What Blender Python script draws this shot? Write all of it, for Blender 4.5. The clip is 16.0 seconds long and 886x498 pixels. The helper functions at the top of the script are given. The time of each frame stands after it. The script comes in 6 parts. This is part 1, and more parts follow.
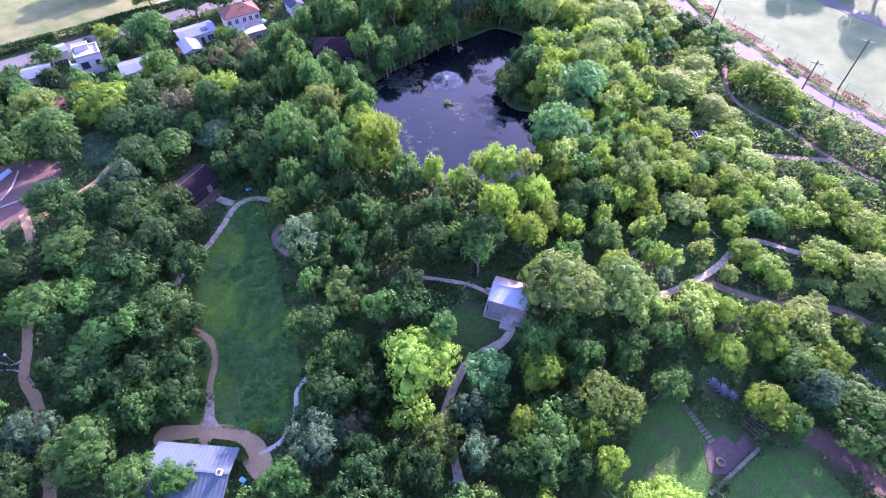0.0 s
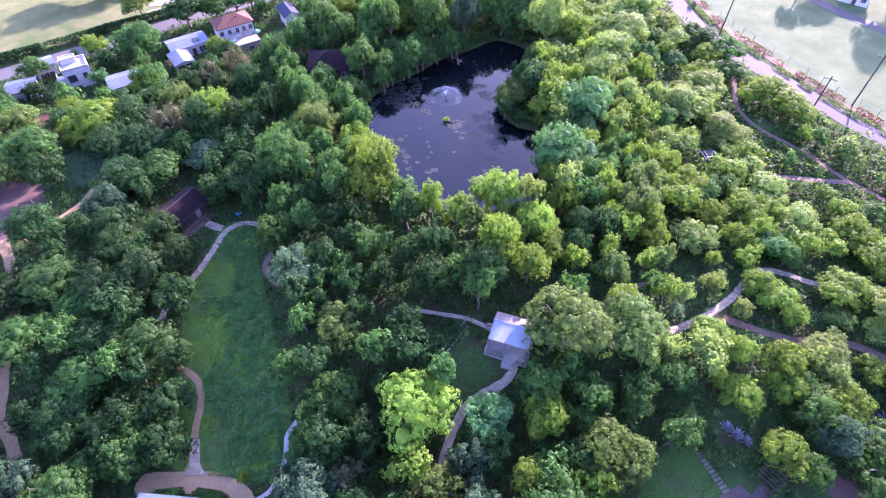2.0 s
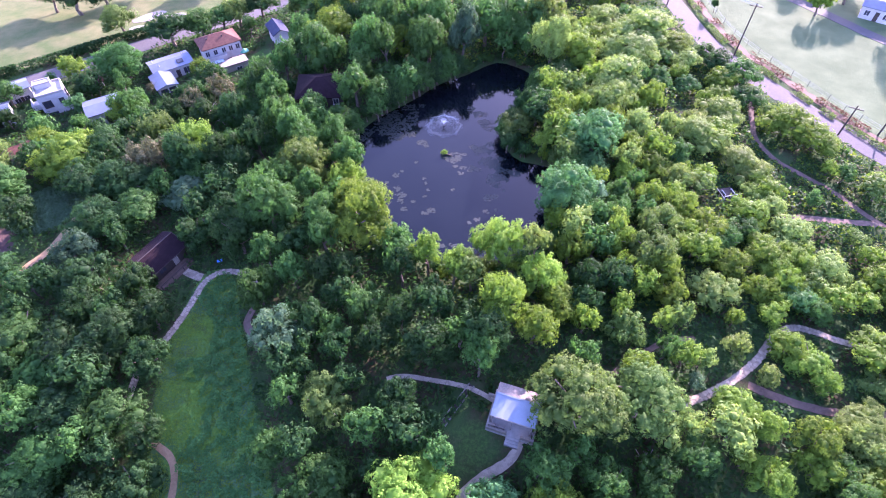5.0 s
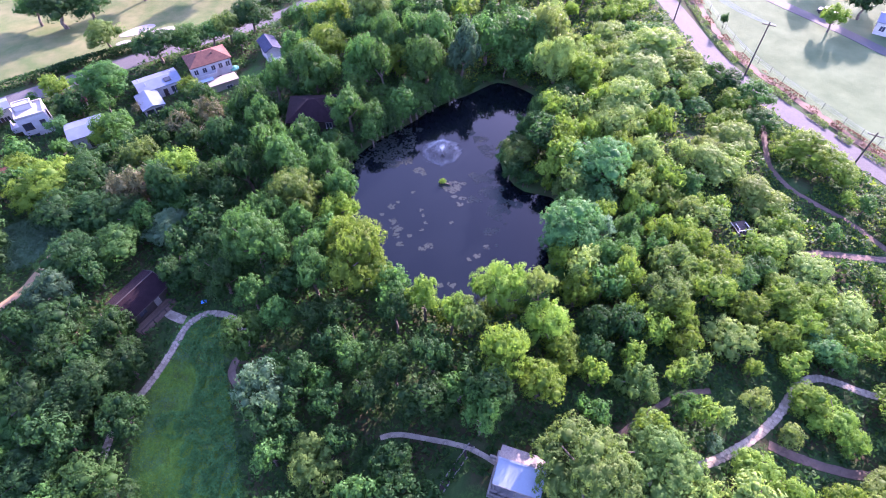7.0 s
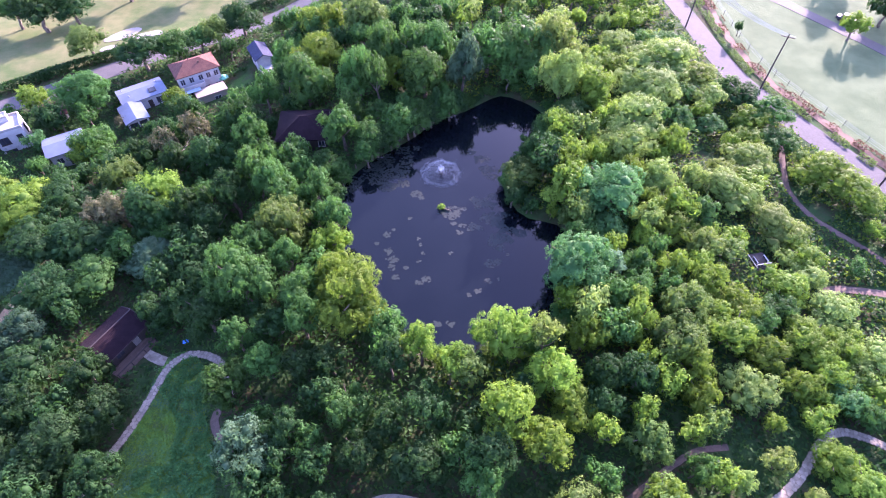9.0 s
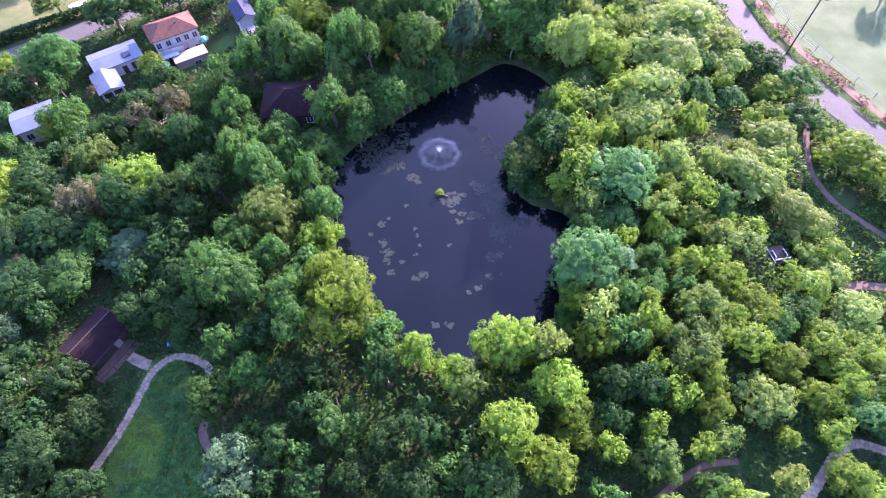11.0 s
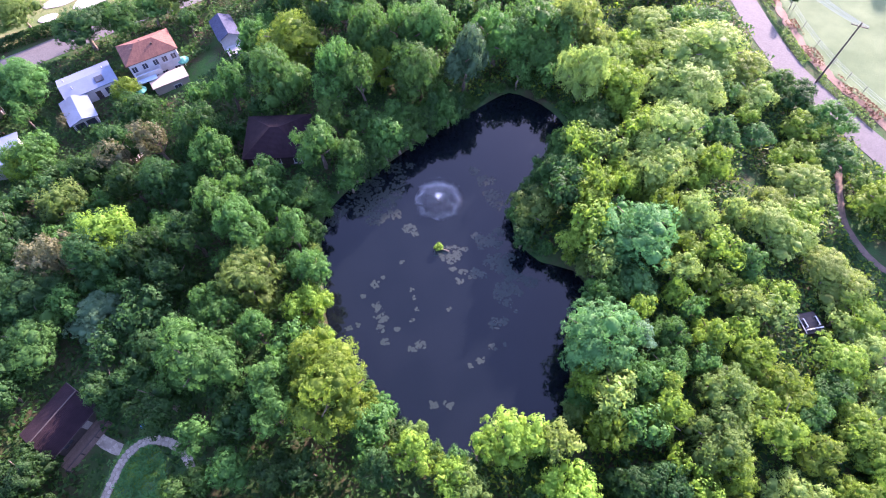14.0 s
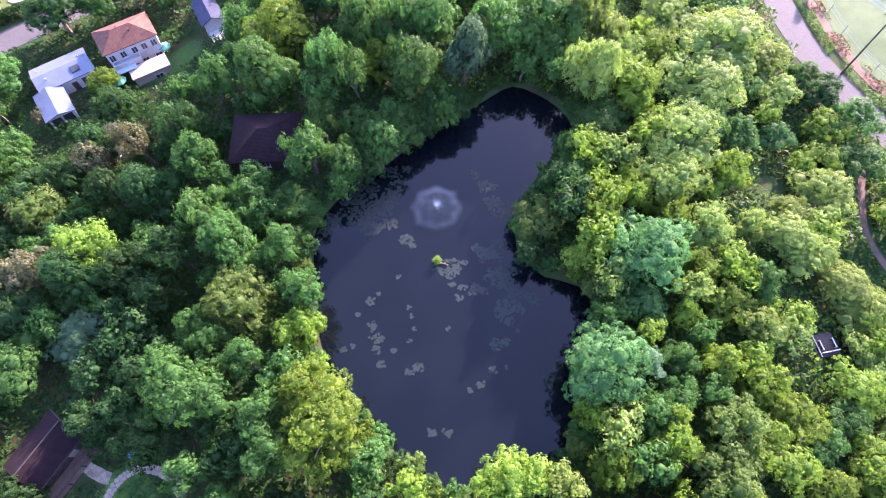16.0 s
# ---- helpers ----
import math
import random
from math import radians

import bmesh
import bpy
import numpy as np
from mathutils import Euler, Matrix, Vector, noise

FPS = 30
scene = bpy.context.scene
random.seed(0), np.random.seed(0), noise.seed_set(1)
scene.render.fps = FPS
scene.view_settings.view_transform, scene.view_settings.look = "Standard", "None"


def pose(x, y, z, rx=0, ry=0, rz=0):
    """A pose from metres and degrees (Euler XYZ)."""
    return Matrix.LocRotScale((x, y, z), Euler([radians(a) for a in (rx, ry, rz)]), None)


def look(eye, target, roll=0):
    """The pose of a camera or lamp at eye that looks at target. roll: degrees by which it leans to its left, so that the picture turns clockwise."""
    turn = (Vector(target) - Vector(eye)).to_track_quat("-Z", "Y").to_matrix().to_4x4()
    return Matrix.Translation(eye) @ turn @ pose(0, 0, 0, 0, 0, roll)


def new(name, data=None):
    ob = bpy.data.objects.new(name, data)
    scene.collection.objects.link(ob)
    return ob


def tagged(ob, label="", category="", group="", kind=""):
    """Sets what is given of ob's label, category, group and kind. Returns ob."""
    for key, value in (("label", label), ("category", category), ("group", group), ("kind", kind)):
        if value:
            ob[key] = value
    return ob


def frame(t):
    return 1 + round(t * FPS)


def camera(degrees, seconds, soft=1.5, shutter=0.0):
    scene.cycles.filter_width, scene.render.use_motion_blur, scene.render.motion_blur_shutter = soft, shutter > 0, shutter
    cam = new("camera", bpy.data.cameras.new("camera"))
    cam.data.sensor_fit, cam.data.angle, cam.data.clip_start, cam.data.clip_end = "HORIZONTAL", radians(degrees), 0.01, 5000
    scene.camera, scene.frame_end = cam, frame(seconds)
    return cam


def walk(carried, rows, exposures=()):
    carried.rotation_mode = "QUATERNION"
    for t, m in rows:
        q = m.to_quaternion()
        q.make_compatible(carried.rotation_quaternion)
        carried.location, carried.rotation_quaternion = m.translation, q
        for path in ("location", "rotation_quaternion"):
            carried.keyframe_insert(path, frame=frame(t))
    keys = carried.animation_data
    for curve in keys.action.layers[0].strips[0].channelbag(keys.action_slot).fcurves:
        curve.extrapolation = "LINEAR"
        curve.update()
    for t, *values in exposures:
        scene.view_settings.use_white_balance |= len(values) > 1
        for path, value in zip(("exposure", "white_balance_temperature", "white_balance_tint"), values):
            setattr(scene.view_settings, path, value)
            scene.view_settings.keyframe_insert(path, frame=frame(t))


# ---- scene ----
cam = camera(78.0, 16.0, 1.05)
PATH = [
    (0, (0.813, 0.362, 64.500), (0.796, 1.645, 62.965), -0.1),
    (0.5, (0.839, 1.872, 64.501), (0.823, 3.152, 62.965), -0.1),
    (1, (0.868, 3.394, 64.502), (0.852, 4.673, 62.965), -0.1),
    (1.5, (0.900, 4.944, 64.503), (0.884, 6.222, 62.965), -0.1),
    (2, (0.937, 6.532, 64.504), (0.920, 7.809, 62.965), -0.1),
    (2.5, (0.979, 8.164, 64.504), (0.963, 9.439, 62.963), -0.2),
    (3, (1.025, 9.849, 64.503), (1.008, 11.122, 62.961), -0.2),
    (3.5, (1.069, 11.587, 64.502), (1.052, 12.859, 62.958), -0.2),
    (4, (1.105, 13.386, 64.501), (1.088, 14.656, 62.956), -0.2),
    (6.5, (1.229, 22.719, 64.488), (1.214, 23.984, 62.938), -0.1),
    (7, (1.251, 24.659, 64.486), (1.237, 25.923, 62.937), -0.1),
    (7.5, (1.274, 26.662, 64.485), (1.259, 27.926, 62.935), -0.1),
    (8, (1.300, 28.716, 64.486), (1.286, 29.979, 62.935), -0),
    (8.5, (1.325, 30.814, 64.488), (1.312, 32.071, 62.933), 0),
    (9, (1.344, 32.953, 64.492), (1.331, 34.186, 62.917), 0.1),
    (11.5, (1.385, 43.846, 64.539), (1.377, 44.887, 62.831), 0.2),
    (12, (1.386, 46.041, 64.542), (1.378, 47.079, 62.833), 0.2),
    (12.5, (1.384, 48.236, 64.544), (1.376, 49.273, 62.834), 0.2),
    (13, (1.382, 50.420, 64.546), (1.373, 51.454, 62.833), 0.2),
    (13.5, (1.385, 52.585, 64.544), (1.376, 53.616, 62.831), 0.2),
    (14, (1.395, 54.723, 64.541), (1.386, 55.714, 62.803), 0.2),
    (14.5, (1.413, 56.832, 64.536), (1.406, 57.762, 62.765), 0.3),
    (15, (1.439, 58.907, 64.531), (1.433, 59.779, 62.731), 0.4),
    (15.5, (1.477, 60.941, 64.530), (1.471, 61.808, 62.727), 0.3),
    (16, (1.526, 62.944, 64.532), (1.517, 63.798, 62.724), 0.1),
]
LIGHT = [(0, 3.33, 5520, 64), (9, 3.27, 5600, 59), (16, 3.46, 5960, 50)]
walk(cam, [(t, look(eye, target, roll)) for t, eye, target, roll in PATH], LIGHT)

# ---- world, sun and exposure ----
SUN_EAST, SUN_UP = radians(32), radians(19)
to_sun = Vector((math.sin(SUN_EAST) * math.cos(SUN_UP), math.cos(SUN_EAST) * math.cos(SUN_UP), math.sin(SUN_UP)))
sky_world = bpy.data.worlds.new("morning_sky")
scene.world = sky_world
sky_world.use_nodes = True
sky_nodes = sky_world.node_tree.nodes
sky = sky_nodes.new("ShaderNodeTexSky")
sky.sky_type, sky.sun_disc, sky.sun_elevation, sky.sun_rotation = "NISHITA", False, SUN_UP, SUN_EAST
sky.air_density, sky.dust_density = 1.0, 1.0
sky_nodes["Background"].inputs["Strength"].default_value = 0.132
sky_world.node_tree.links.new(sky.outputs[0], sky_nodes["Background"].inputs["Color"])
sun_data = bpy.data.lights.new("sun", "SUN")
sun_data.energy, sun_data.angle, sun_data.color = 3.55, radians(1.2), (1.0, 0.85, 0.64)
sun = new("sun", sun_data)
sun.matrix_world = look(to_sun * 300, (0, 0, 0))

# ---- small helpers ----
rng = np.random.default_rng(7)


def smooth(v):
    v = np.clip(v, 0.0, 1.0)
    return v * v * (3 - 2 * v)


def part(name, bm, material, parent=None, label=""):
    """One mesh object out of a bmesh, under a thing or a part."""
    data = bpy.data.meshes.new(name)
    bm.to_mesh(data)
    bm.free()
    data.materials.append(material)
    ob = new(name, data)
    if parent is not None:
        ob.parent = parent
    if label:
        ob["label"] = label
    return ob


def mesh_of(name, verts, faces, material=None, shade=False):
    data = bpy.data.meshes.new(name)
    data.from_pydata(verts, [], faces)
    if material is not None:
        data.materials.append(material)
    if shade:
        data.polygons.foreach_set("use_smooth", [True] * len(data.polygons))
    data.update()
    return data


def put_box(bm, x0, x1, y0, y1, z0, z1, m=None, bevel=0.0):
    vs = [bm.verts.new(p) for p in ((x0, y0, z0), (x1, y0, z0), (x1, y1, z0), (x0, y1, z0), (x0, y0, z1), (x1, y0, z1), (x1, y1, z1), (x0, y1, z1))]
    fs = [bm.faces.new([vs[i] for i in f]) for f in ((3, 2, 1, 0), (4, 5, 6, 7), (0, 1, 5, 4), (1, 2, 6, 5), (2, 3, 7, 6), (3, 0, 4, 7))]
    if bevel:
        es = list({e for f in fs for e in f.edges})
        made = bmesh.ops.bevel(bm, geom=es, offset=bevel, segments=1, affect="EDGES")
        vs = list({v for f in made["faces"] for v in f.verts} | {v for v in vs if v.is_valid})
    if m is not None:
        bmesh.ops.transform(bm, matrix=m, verts=vs)
    return bm


def a_box(*args, **kw):
    return put_box(bmesh.new(), *args, **kw)


def put_tube(bm, a, b, r0, r1, sides=8):
    a, b = Vector(a), Vector(b)
    turn = (b - a).to_track_quat("Z", "Y").to_matrix()
    rings = []
    for p, r in ((a, r0), (b, r1)):
        rings.append([bm.verts.new(p + turn @ Vector((r * math.cos(k * math.tau / sides), r * math.sin(k * math.tau / sides), 0))) for k in range(sides)])
    for k in range(sides):
        bm.faces.new((rings[0][k], rings[0][(k + 1) % sides], rings[1][(k + 1) % sides], rings[1][k]))
    bm.faces.new(rings[1])
    bm.faces.new(rings[0][::-1])
    return bm


def thing(name, x, y, z, turn=0.0):
    """An empty at the base of a thing."""
    ob = new(name)
    ob.empty_display_size = 0.3
    ob.matrix_world = pose(x, y, z, 0, 0, turn)
    return ob


def spline(points, step, closed=False):
    """A smooth line through plan points."""
    p = [np.array(q, float) for q in points]
    n = len(p)
    out = []
    for i in range(n if closed else n - 1):
        a, b, c, d = (p[(i + k) % n] if closed else p[min(max(i + k, 0), n - 1)] for k in (-1, 0, 1, 2))
        k = max(2, int(np.linalg.norm(c - b) / step))
        for s in np.arange(k) / k:
            out.append(0.5 * (2 * b + (c - a) * s + (2 * a - 5 * b + 4 * c - d) * s * s + (3 * b - a - 3 * c + d) * s ** 3))
    if not closed:
        out.append(p[-1])
    return np.array(out)


def away(line, x, y, closed=False):
    """Distance from plan points to a line."""
    x, y = np.atleast_1d(x).astype(float), np.atleast_1d(y).astype(float)
    best = np.full(x.shape, 1e9)
    ends = list(zip(line, np.roll(line, -1, axis=0))) if closed else list(zip(line[:-1], line[1:]))
    for a, b in ends:
        d = b - a
        s = np.clip(((x - a[0]) * d[0] + (y - a[1]) * d[1]) / max(d @ d, 1e-9), 0, 1)
        best = np.minimum(best, np.hypot(x - a[0] - s * d[0], y - a[1] - s * d[1]))
    return best


def within(line, x, y):
    x, y = np.atleast_1d(x).astype(float), np.atleast_1d(y).astype(float)
    inside = np.zeros(x.shape, bool)
    for a, b in zip(line, np.roll(line, -1, axis=0)):
        cross = ((a[1] > y) != (b[1] > y)) & (x < (b[0] - a[0]) * (y - a[1]) / (b[1] - a[1] + 1e-12) + a[0])
        inside ^= cross
    return inside


# ---- materials ----
class Nodes:
    """A small builder for node materials."""

    def __init__(self, name):
        self.mat = bpy.data.materials.new(name)
        self.mat.use_nodes = True
        self.tree = self.mat.node_tree
        self.bsdf = self.tree.nodes["Principled BSDF"]
        self.coord = self.tree.nodes.new("ShaderNodeTexCoord")

    def add(self, kind, **inputs):
        n = self.tree.nodes.new(kind)
        for key, value in inputs.items():
            self.feed(n.inputs[key.replace("_", " ")], value)
        return n

    def feed(self, socket, value):
        if isinstance(value, bpy.types.NodeSocket):
            self.tree.links.new(value, socket)
        elif isinstance(value, tuple) and len(value) == 3 and socket.type == "RGBA":
            socket.default_value = (*value, 1)
        else:
            socket.default_value = value

    def noise(self, scale, detail=4.0, rough=0.55, where=None):
        n = self.add("ShaderNodeTexNoise", Scale=scale, Detail=detail, Roughness=rough)
        self.feed(n.inputs["Vector"], where if where is not None else self.coord.outputs["Object"])
        return n.outputs["Fac"]

    def ramp(self, fac, *stops):
        n = self.add("ShaderNodeValToRGB")
        e = n.color_ramp.elements
        while len(e) < len(stops):
            e.new(0.5)
        for k, (at, colour) in enumerate(stops):
            e[k].position, e[k].color = at, (*colour, 1) if isinstance(colour, tuple) else (colour, colour, colour, 1)
        self.feed(n.inputs["Fac"], fac)
        return n.outputs["Color"]

    def mix(self, fac, a, b, how="MIX"):
        n = self.tree.nodes.new("ShaderNodeMix")
        n.data_type, n.blend_type = "RGBA", how
        self.feed(n.inputs["Factor"], fac)
        self.feed(n.inputs["A"], a)
        self.feed(n.inputs["B"], b)
        return n.outputs["Result"]

    def maths(self, how, a, b=0.0):
        n = self.tree.nodes.new("ShaderNodeMath")
        n.operation = how
        self.feed(n.inputs[0], a)
        self.feed(n.inputs[1], b)
        return n.outputs[0]

    def bump(self, height, strength=0.4, distance=0.05):
        n = self.add("ShaderNodeBump", Height=height, Strength=strength, Distance=distance)
        self.feed(self.bsdf.inputs["Normal"], n.outputs[0])

    def done(self, colour=None, rough=None, metal=None):
        if colour is not None:
            self.feed(self.bsdf.inputs["Base Color"], colour)
        if rough is not None:
            self.feed(self.bsdf.inputs["Roughness"], rough)
        if metal is not None:
            self.feed(self.bsdf.inputs["Metallic"], metal)
        return self.mat


def leaf_material(name, dark, light, glow=0.5):
    n = Nodes(name)
    island = n.add("ShaderNodeNewGeometry").outputs["Random Per Island"]
    each = n.add("ShaderNodeObjectInfo").outputs["Random"]
    patches = n.ramp(n.noise(2.3, 3.0), (0.35, 0.0), (0.65, 1.0))
    colour = n.mix(n.maths("ADD", n.maths("MULTIPLY", island, 0.35), n.maths("MULTIPLY", patches, 0.6)), dark, light)
    hue = n.add("ShaderNodeHueSaturation", Color=colour)
    n.feed(hue.inputs["Hue"], n.maths("ADD", n.maths("MULTIPLY", each, 0.022), 0.490))
    n.feed(hue.inputs["Value"], n.maths("ADD", n.maths("MULTIPLY", n.add("ShaderNodeObjectInfo").outputs["Random"], 0.5), 0.75))
    n.feed(n.bsdf.inputs["Base Color"], hue.outputs[0])
    n.feed(n.bsdf.inputs["Roughness"], 0.65)
    n.feed(n.bsdf.inputs["Specular IOR Level"], 0.15)
    through_leaf = n.add("ShaderNodeBsdfTranslucent")
    warm = n.mix(0.5, hue.outputs[0], (light[0] * 1.15, light[1] * 1.25, light[2] * 0.7))
    n.feed(through_leaf.inputs["Color"], warm)
    both = n.add("ShaderNodeMixShader")
    n.feed(both.inputs[0], glow)
    n.feed(both.inputs[1], n.bsdf.outputs[0])
    n.feed(both.inputs[2], through_leaf.outputs[0])
    n.tree.links.new(both.outputs[0], n.tree.nodes["Material Output"].inputs["Surface"])
    return n.mat


# dark to yellow-green leaf colours also carry the woods' shade and sunlight
LEAVES = {
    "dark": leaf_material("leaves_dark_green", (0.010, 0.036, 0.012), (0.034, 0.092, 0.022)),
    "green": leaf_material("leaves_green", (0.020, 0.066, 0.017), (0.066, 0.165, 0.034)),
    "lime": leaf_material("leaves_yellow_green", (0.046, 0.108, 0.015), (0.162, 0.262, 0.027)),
    "sunny": leaf_material("leaves_sun_tinted_green", (0.066, 0.130, 0.030), (0.210, 0.300, 0.066)),
    "bright": leaf_material("leaves_bright_green", (0.072, 0.160, 0.020), (0.215, 0.350, 0.048)),
    "teal": leaf_material("leaves_blue_green", (0.026, 0.092, 0.030), (0.088, 0.215, 0.062)),
    "jade": leaf_material("leaves_jade_green", (0.040, 0.150, 0.058), (0.125, 0.320, 0.120)),
    "silver": leaf_material("leaves_silver_green", (0.042, 0.104, 0.056), (0.125, 0.232, 0.125)),
    "slate": leaf_material("leaves_slate_green", (0.016, 0.046, 0.024), (0.056, 0.112, 0.056)),
    "olive": leaf_material("leaves_olive", (0.034, 0.082, 0.018), (0.128, 0.205, 0.045)),
    "dry": leaf_material("leaves_dry_grey", (0.045, 0.056, 0.026), (0.115, 0.120, 0.058), 0.3),
}


def bark_material():
    n = Nodes("bark")
    c = n.ramp(n.noise(9.0), (0.3, (0.05, 0.038, 0.028)), (0.7, (0.16, 0.125, 0.095)))
    n.bump(n.noise(22.0), 0.6, 0.03)
    return n.done(c, 0.9)


BARK = bark_material()


def ground_material():
    """Woodland floor, meadow, lawn, golf turf, field and bare soil, told apart by plan masks on the sheet."""
    n = Nodes("ground")
    pos = n.coord.outputs["Object"]
    fine, broad, tuft = n.noise(3.0, 6.0, 0.65, pos), n.noise(0.18, 4.0, 0.6, pos), n.noise(14.0, 4.0, 0.7, pos)

    def mask(name, soft=0.2):
        a = n.tree.nodes.new("ShaderNodeAttribute")
        a.attribute_name = name
        worn = n.maths("ADD", a.outputs["Fac"], n.maths("MULTIPLY", n.maths("SUBTRACT", fine, 0.5), 0.7))
        return n.ramp(worn, (0.5 - soft / 2, 0.0), (0.5 + soft / 2, 1.0))

    litter = n.mix(n.ramp(fine, (0.42, 0.0), (0.6, 1.0)), (0.030, 0.045, 0.016), (0.055, 0.040, 0.026))
    colour = n.mix(n.ramp(broad, (0.4, 0.0), (0.6, 1.0)), litter, (0.028, 0.065, 0.020))
    meadow = n.mix(n.ramp(fine, (0.35, 0.0), (0.68, 1.0)), (0.056, 0.150, 0.026), (0.105, 0.235, 0.040))
    meadow = n.mix(n.ramp(broad, (0.42, 0.0), (0.58, 0.85)), meadow, (0.052, 0.128, 0.060))
    meadow = n.mix(n.ramp(n.noise(0.45, 5.0, 0.7, pos), (0.52, 0.0), (0.66, 0.7)), meadow, (0.052, 0.072, 0.034))
    lawn = n.mix(n.ramp(fine, (0.3, 0.0), (0.7, 1.0)), (0.025, 0.072, 0.016), (0.050, 0.118, 0.026))
    lawn = n.mix(n.ramp(n.noise(0.35, 5.0, 0.7, pos), (0.50, 0.0), (0.64, 0.8)), lawn, (0.062, 0.058, 0.036))
    lawn = n.mix(n.ramp(tuft, (0.35, 0.0), (0.65, 0.45)), lawn, (0.024, 0.066, 0.017))
    golf = n.mix(n.ramp(broad, (0.35, 0.0), (0.65, 1.0)), (0.062, 0.092, 0.030), (0.118, 0.122, 0.054))
    field = n.mix(n.ramp(broad, (0.35, 0.0), (0.65, 1.0)), (0.058, 0.094, 0.042), (0.104, 0.145, 0.072))
    field = n.mix(n.ramp(tuft, (0.35, 0.0), (0.7, 0.6)), field, (0.090, 0.118, 0.056))
    soil = n.mix(fine, (0.060, 0.036, 0.034), (0.135, 0.085, 0.074))
    for name, tint in (("meadow", meadow), ("lawn", lawn), ("golf", golf), ("field", field), ("soil", soil)):
        colour = n.mix(mask(name), colour, tint)
    n.bump(n.mix(0.5, fine, tuft), 0.9, 0.15)
    n.feed(n.bsdf.inputs["Specular IOR Level"], 0.08)
    return n.done(colour, 0.95)


def water_material():
    n = Nodes("pond_water")
    murk = n.mix(n.ramp(n.noise(0.12, 3.0), (0.4, 0.0), (0.6, 1.0)), (0.0022, 0.0036, 0.0050), (0.0032, 0.0048, 0.0064))
    n.bump(n.noise(1.6, 3.0, 0.5), 0.05, 0.03)
    n.feed(n.bsdf.inputs["IOR"], 1.33)
    return n.done(murk, 0.04)


def stony(name, dark, light, scale=1.5, rough=0.85, grain=18.0):
    n = Nodes(name)
    cell = n.add("ShaderNodeTexVoronoi", Scale=scale)
    n.feed(cell.inputs["Vector"], n.coord.outputs["Object"])
    tone = n.add("ShaderNodeSeparateColor", Color=cell.outputs["Color"]).outputs[0]
    each = n.add("ShaderNodeObjectInfo").outputs["Random"]
    blot = n.noise(0.6, 5.0, 0.65)
    c = n.mix(n.maths("MULTIPLY", n.maths("ADD", n.maths("ADD", tone, each), blot), 0.34), dark, light)
    c = n.mix(n.ramp(n.noise(grain, 3.0), (0.45, 0.0), (0.75, 0.5)), c, (dark[0] * 0.6, dark[1] * 0.6, dark[2] * 0.6))
    n.bump(n.noise(grain, 5.0), 0.5, 0.03)
    n.feed(n.bsdf.inputs["Specular IOR Level"], 0.15)
    return n.done(c, rough)


def plain(name, colour, rough=0.6, spread=0.25, scale=2.0, metal=0.0, grain=30.0):
    """Paint, metal or render with stains and grain."""
    n = Nodes(name)
    low = tuple(v * (1 - spread) for v in colour)
    high = tuple(min(v * (1 + spread * 0.5), 0.9) for v in colour)
    c = n.mix(n.ramp(n.noise(scale, 6.0, 0.65), (0.3, 0.0), (0.7, 1.0)), low, high)
    n.bump(n.noise(grain, 4.0), 0.25, 0.01)
    return n.done(c, rough, metal)


def roof_material(name, dark, light, course=4.0, rough=0.85):
    n = Nodes(name)
    wave = n.tree.nodes.new("ShaderNodeTexWave")
    wave.bands_direction = "Z"
    n.feed(wave.inputs["Scale"], course)
    n.feed(wave.inputs["Distortion"], 0.6)
    n.feed(wave.inputs["Vector"], n.coord.outputs["Object"])
    c = n.mix(n.ramp(n.noise(1.2, 6.0, 0.7), (0.3, 0.0), (0.7, 1.0)), dark, light)
    c = n.mix(n.ramp(wave.outputs["Fac"], (0.0, 0.5), (0.25, 0.0)), c, (dark[0] * 0.5, dark[1] * 0.5, dark[2] * 0.5))
    n.bump(wave.outputs["Fac"], 0.5, 0.03)
    n.feed(n.bsdf.inputs["Specular IOR Level"], 0.15)
    return n.done(c, rough)


def glass_material():
    n = Nodes("window_glass")
    return n.done(n.mix(n.noise(0.7), (0.015, 0.018, 0.025), (0.05, 0.055, 0.07)), 0.08)


GROUND, WATER, GLASS = ground_material(), water_material(), glass_material()
FLAGS = stony("pale_flagstone", (0.085, 0.068, 0.048), (0.46, 0.385, 0.29), 2.2)
GRAVEL = stony("pink_gravel", (0.190, 0.125, 0.066), (0.345, 0.238, 0.132), 3.5)
EARTH = stony("bare_earth", (0.072, 0.050, 0.038), (0.170, 0.118, 0.090), 2.5)
ASPHALT = stony("asphalt", (0.054, 0.052, 0.053), (0.105, 0.101, 0.103), 5.0)
VERGE = stony("rusty_verge", (0.075, 0.048, 0.034), (0.17, 0.108, 0.075), 1.2)
SAND = plain("bunker_sand", (0.20, 0.185, 0.175), 0.95, 0.12)
TERRACE_PAVING = stony("reddish_terrace_paving", (0.050, 0.036, 0.034), (0.115, 0.084, 0.078), 2.5)
MOSSY_STONE = stony("mossy_garden_stone", (0.045, 0.052, 0.034), (0.150, 0.150, 0.105), 2.5)
STONE = stony("wall_limestone", (0.11, 0.10, 0.085), (0.30, 0.27, 0.23), 2.5)
PALE_METAL = plain("pale_roof_metal", (0.105, 0.130, 0.180), 0.5, 0.18, 0.8, 0.2)
SHELTER_METAL = plain("blue_grey_roof_metal", (0.046, 0.072, 0.090), 0.92, 0.12, 0.8)
BRIGHT_METAL = plain("bright_roof_metal", (0.165, 0.205, 0.245), 0.55, 0.14, 0.8, 0.1)
WHITE = plain("white_render", (0.39, 0.375, 0.375), 0.7, 0.2, 1.0)
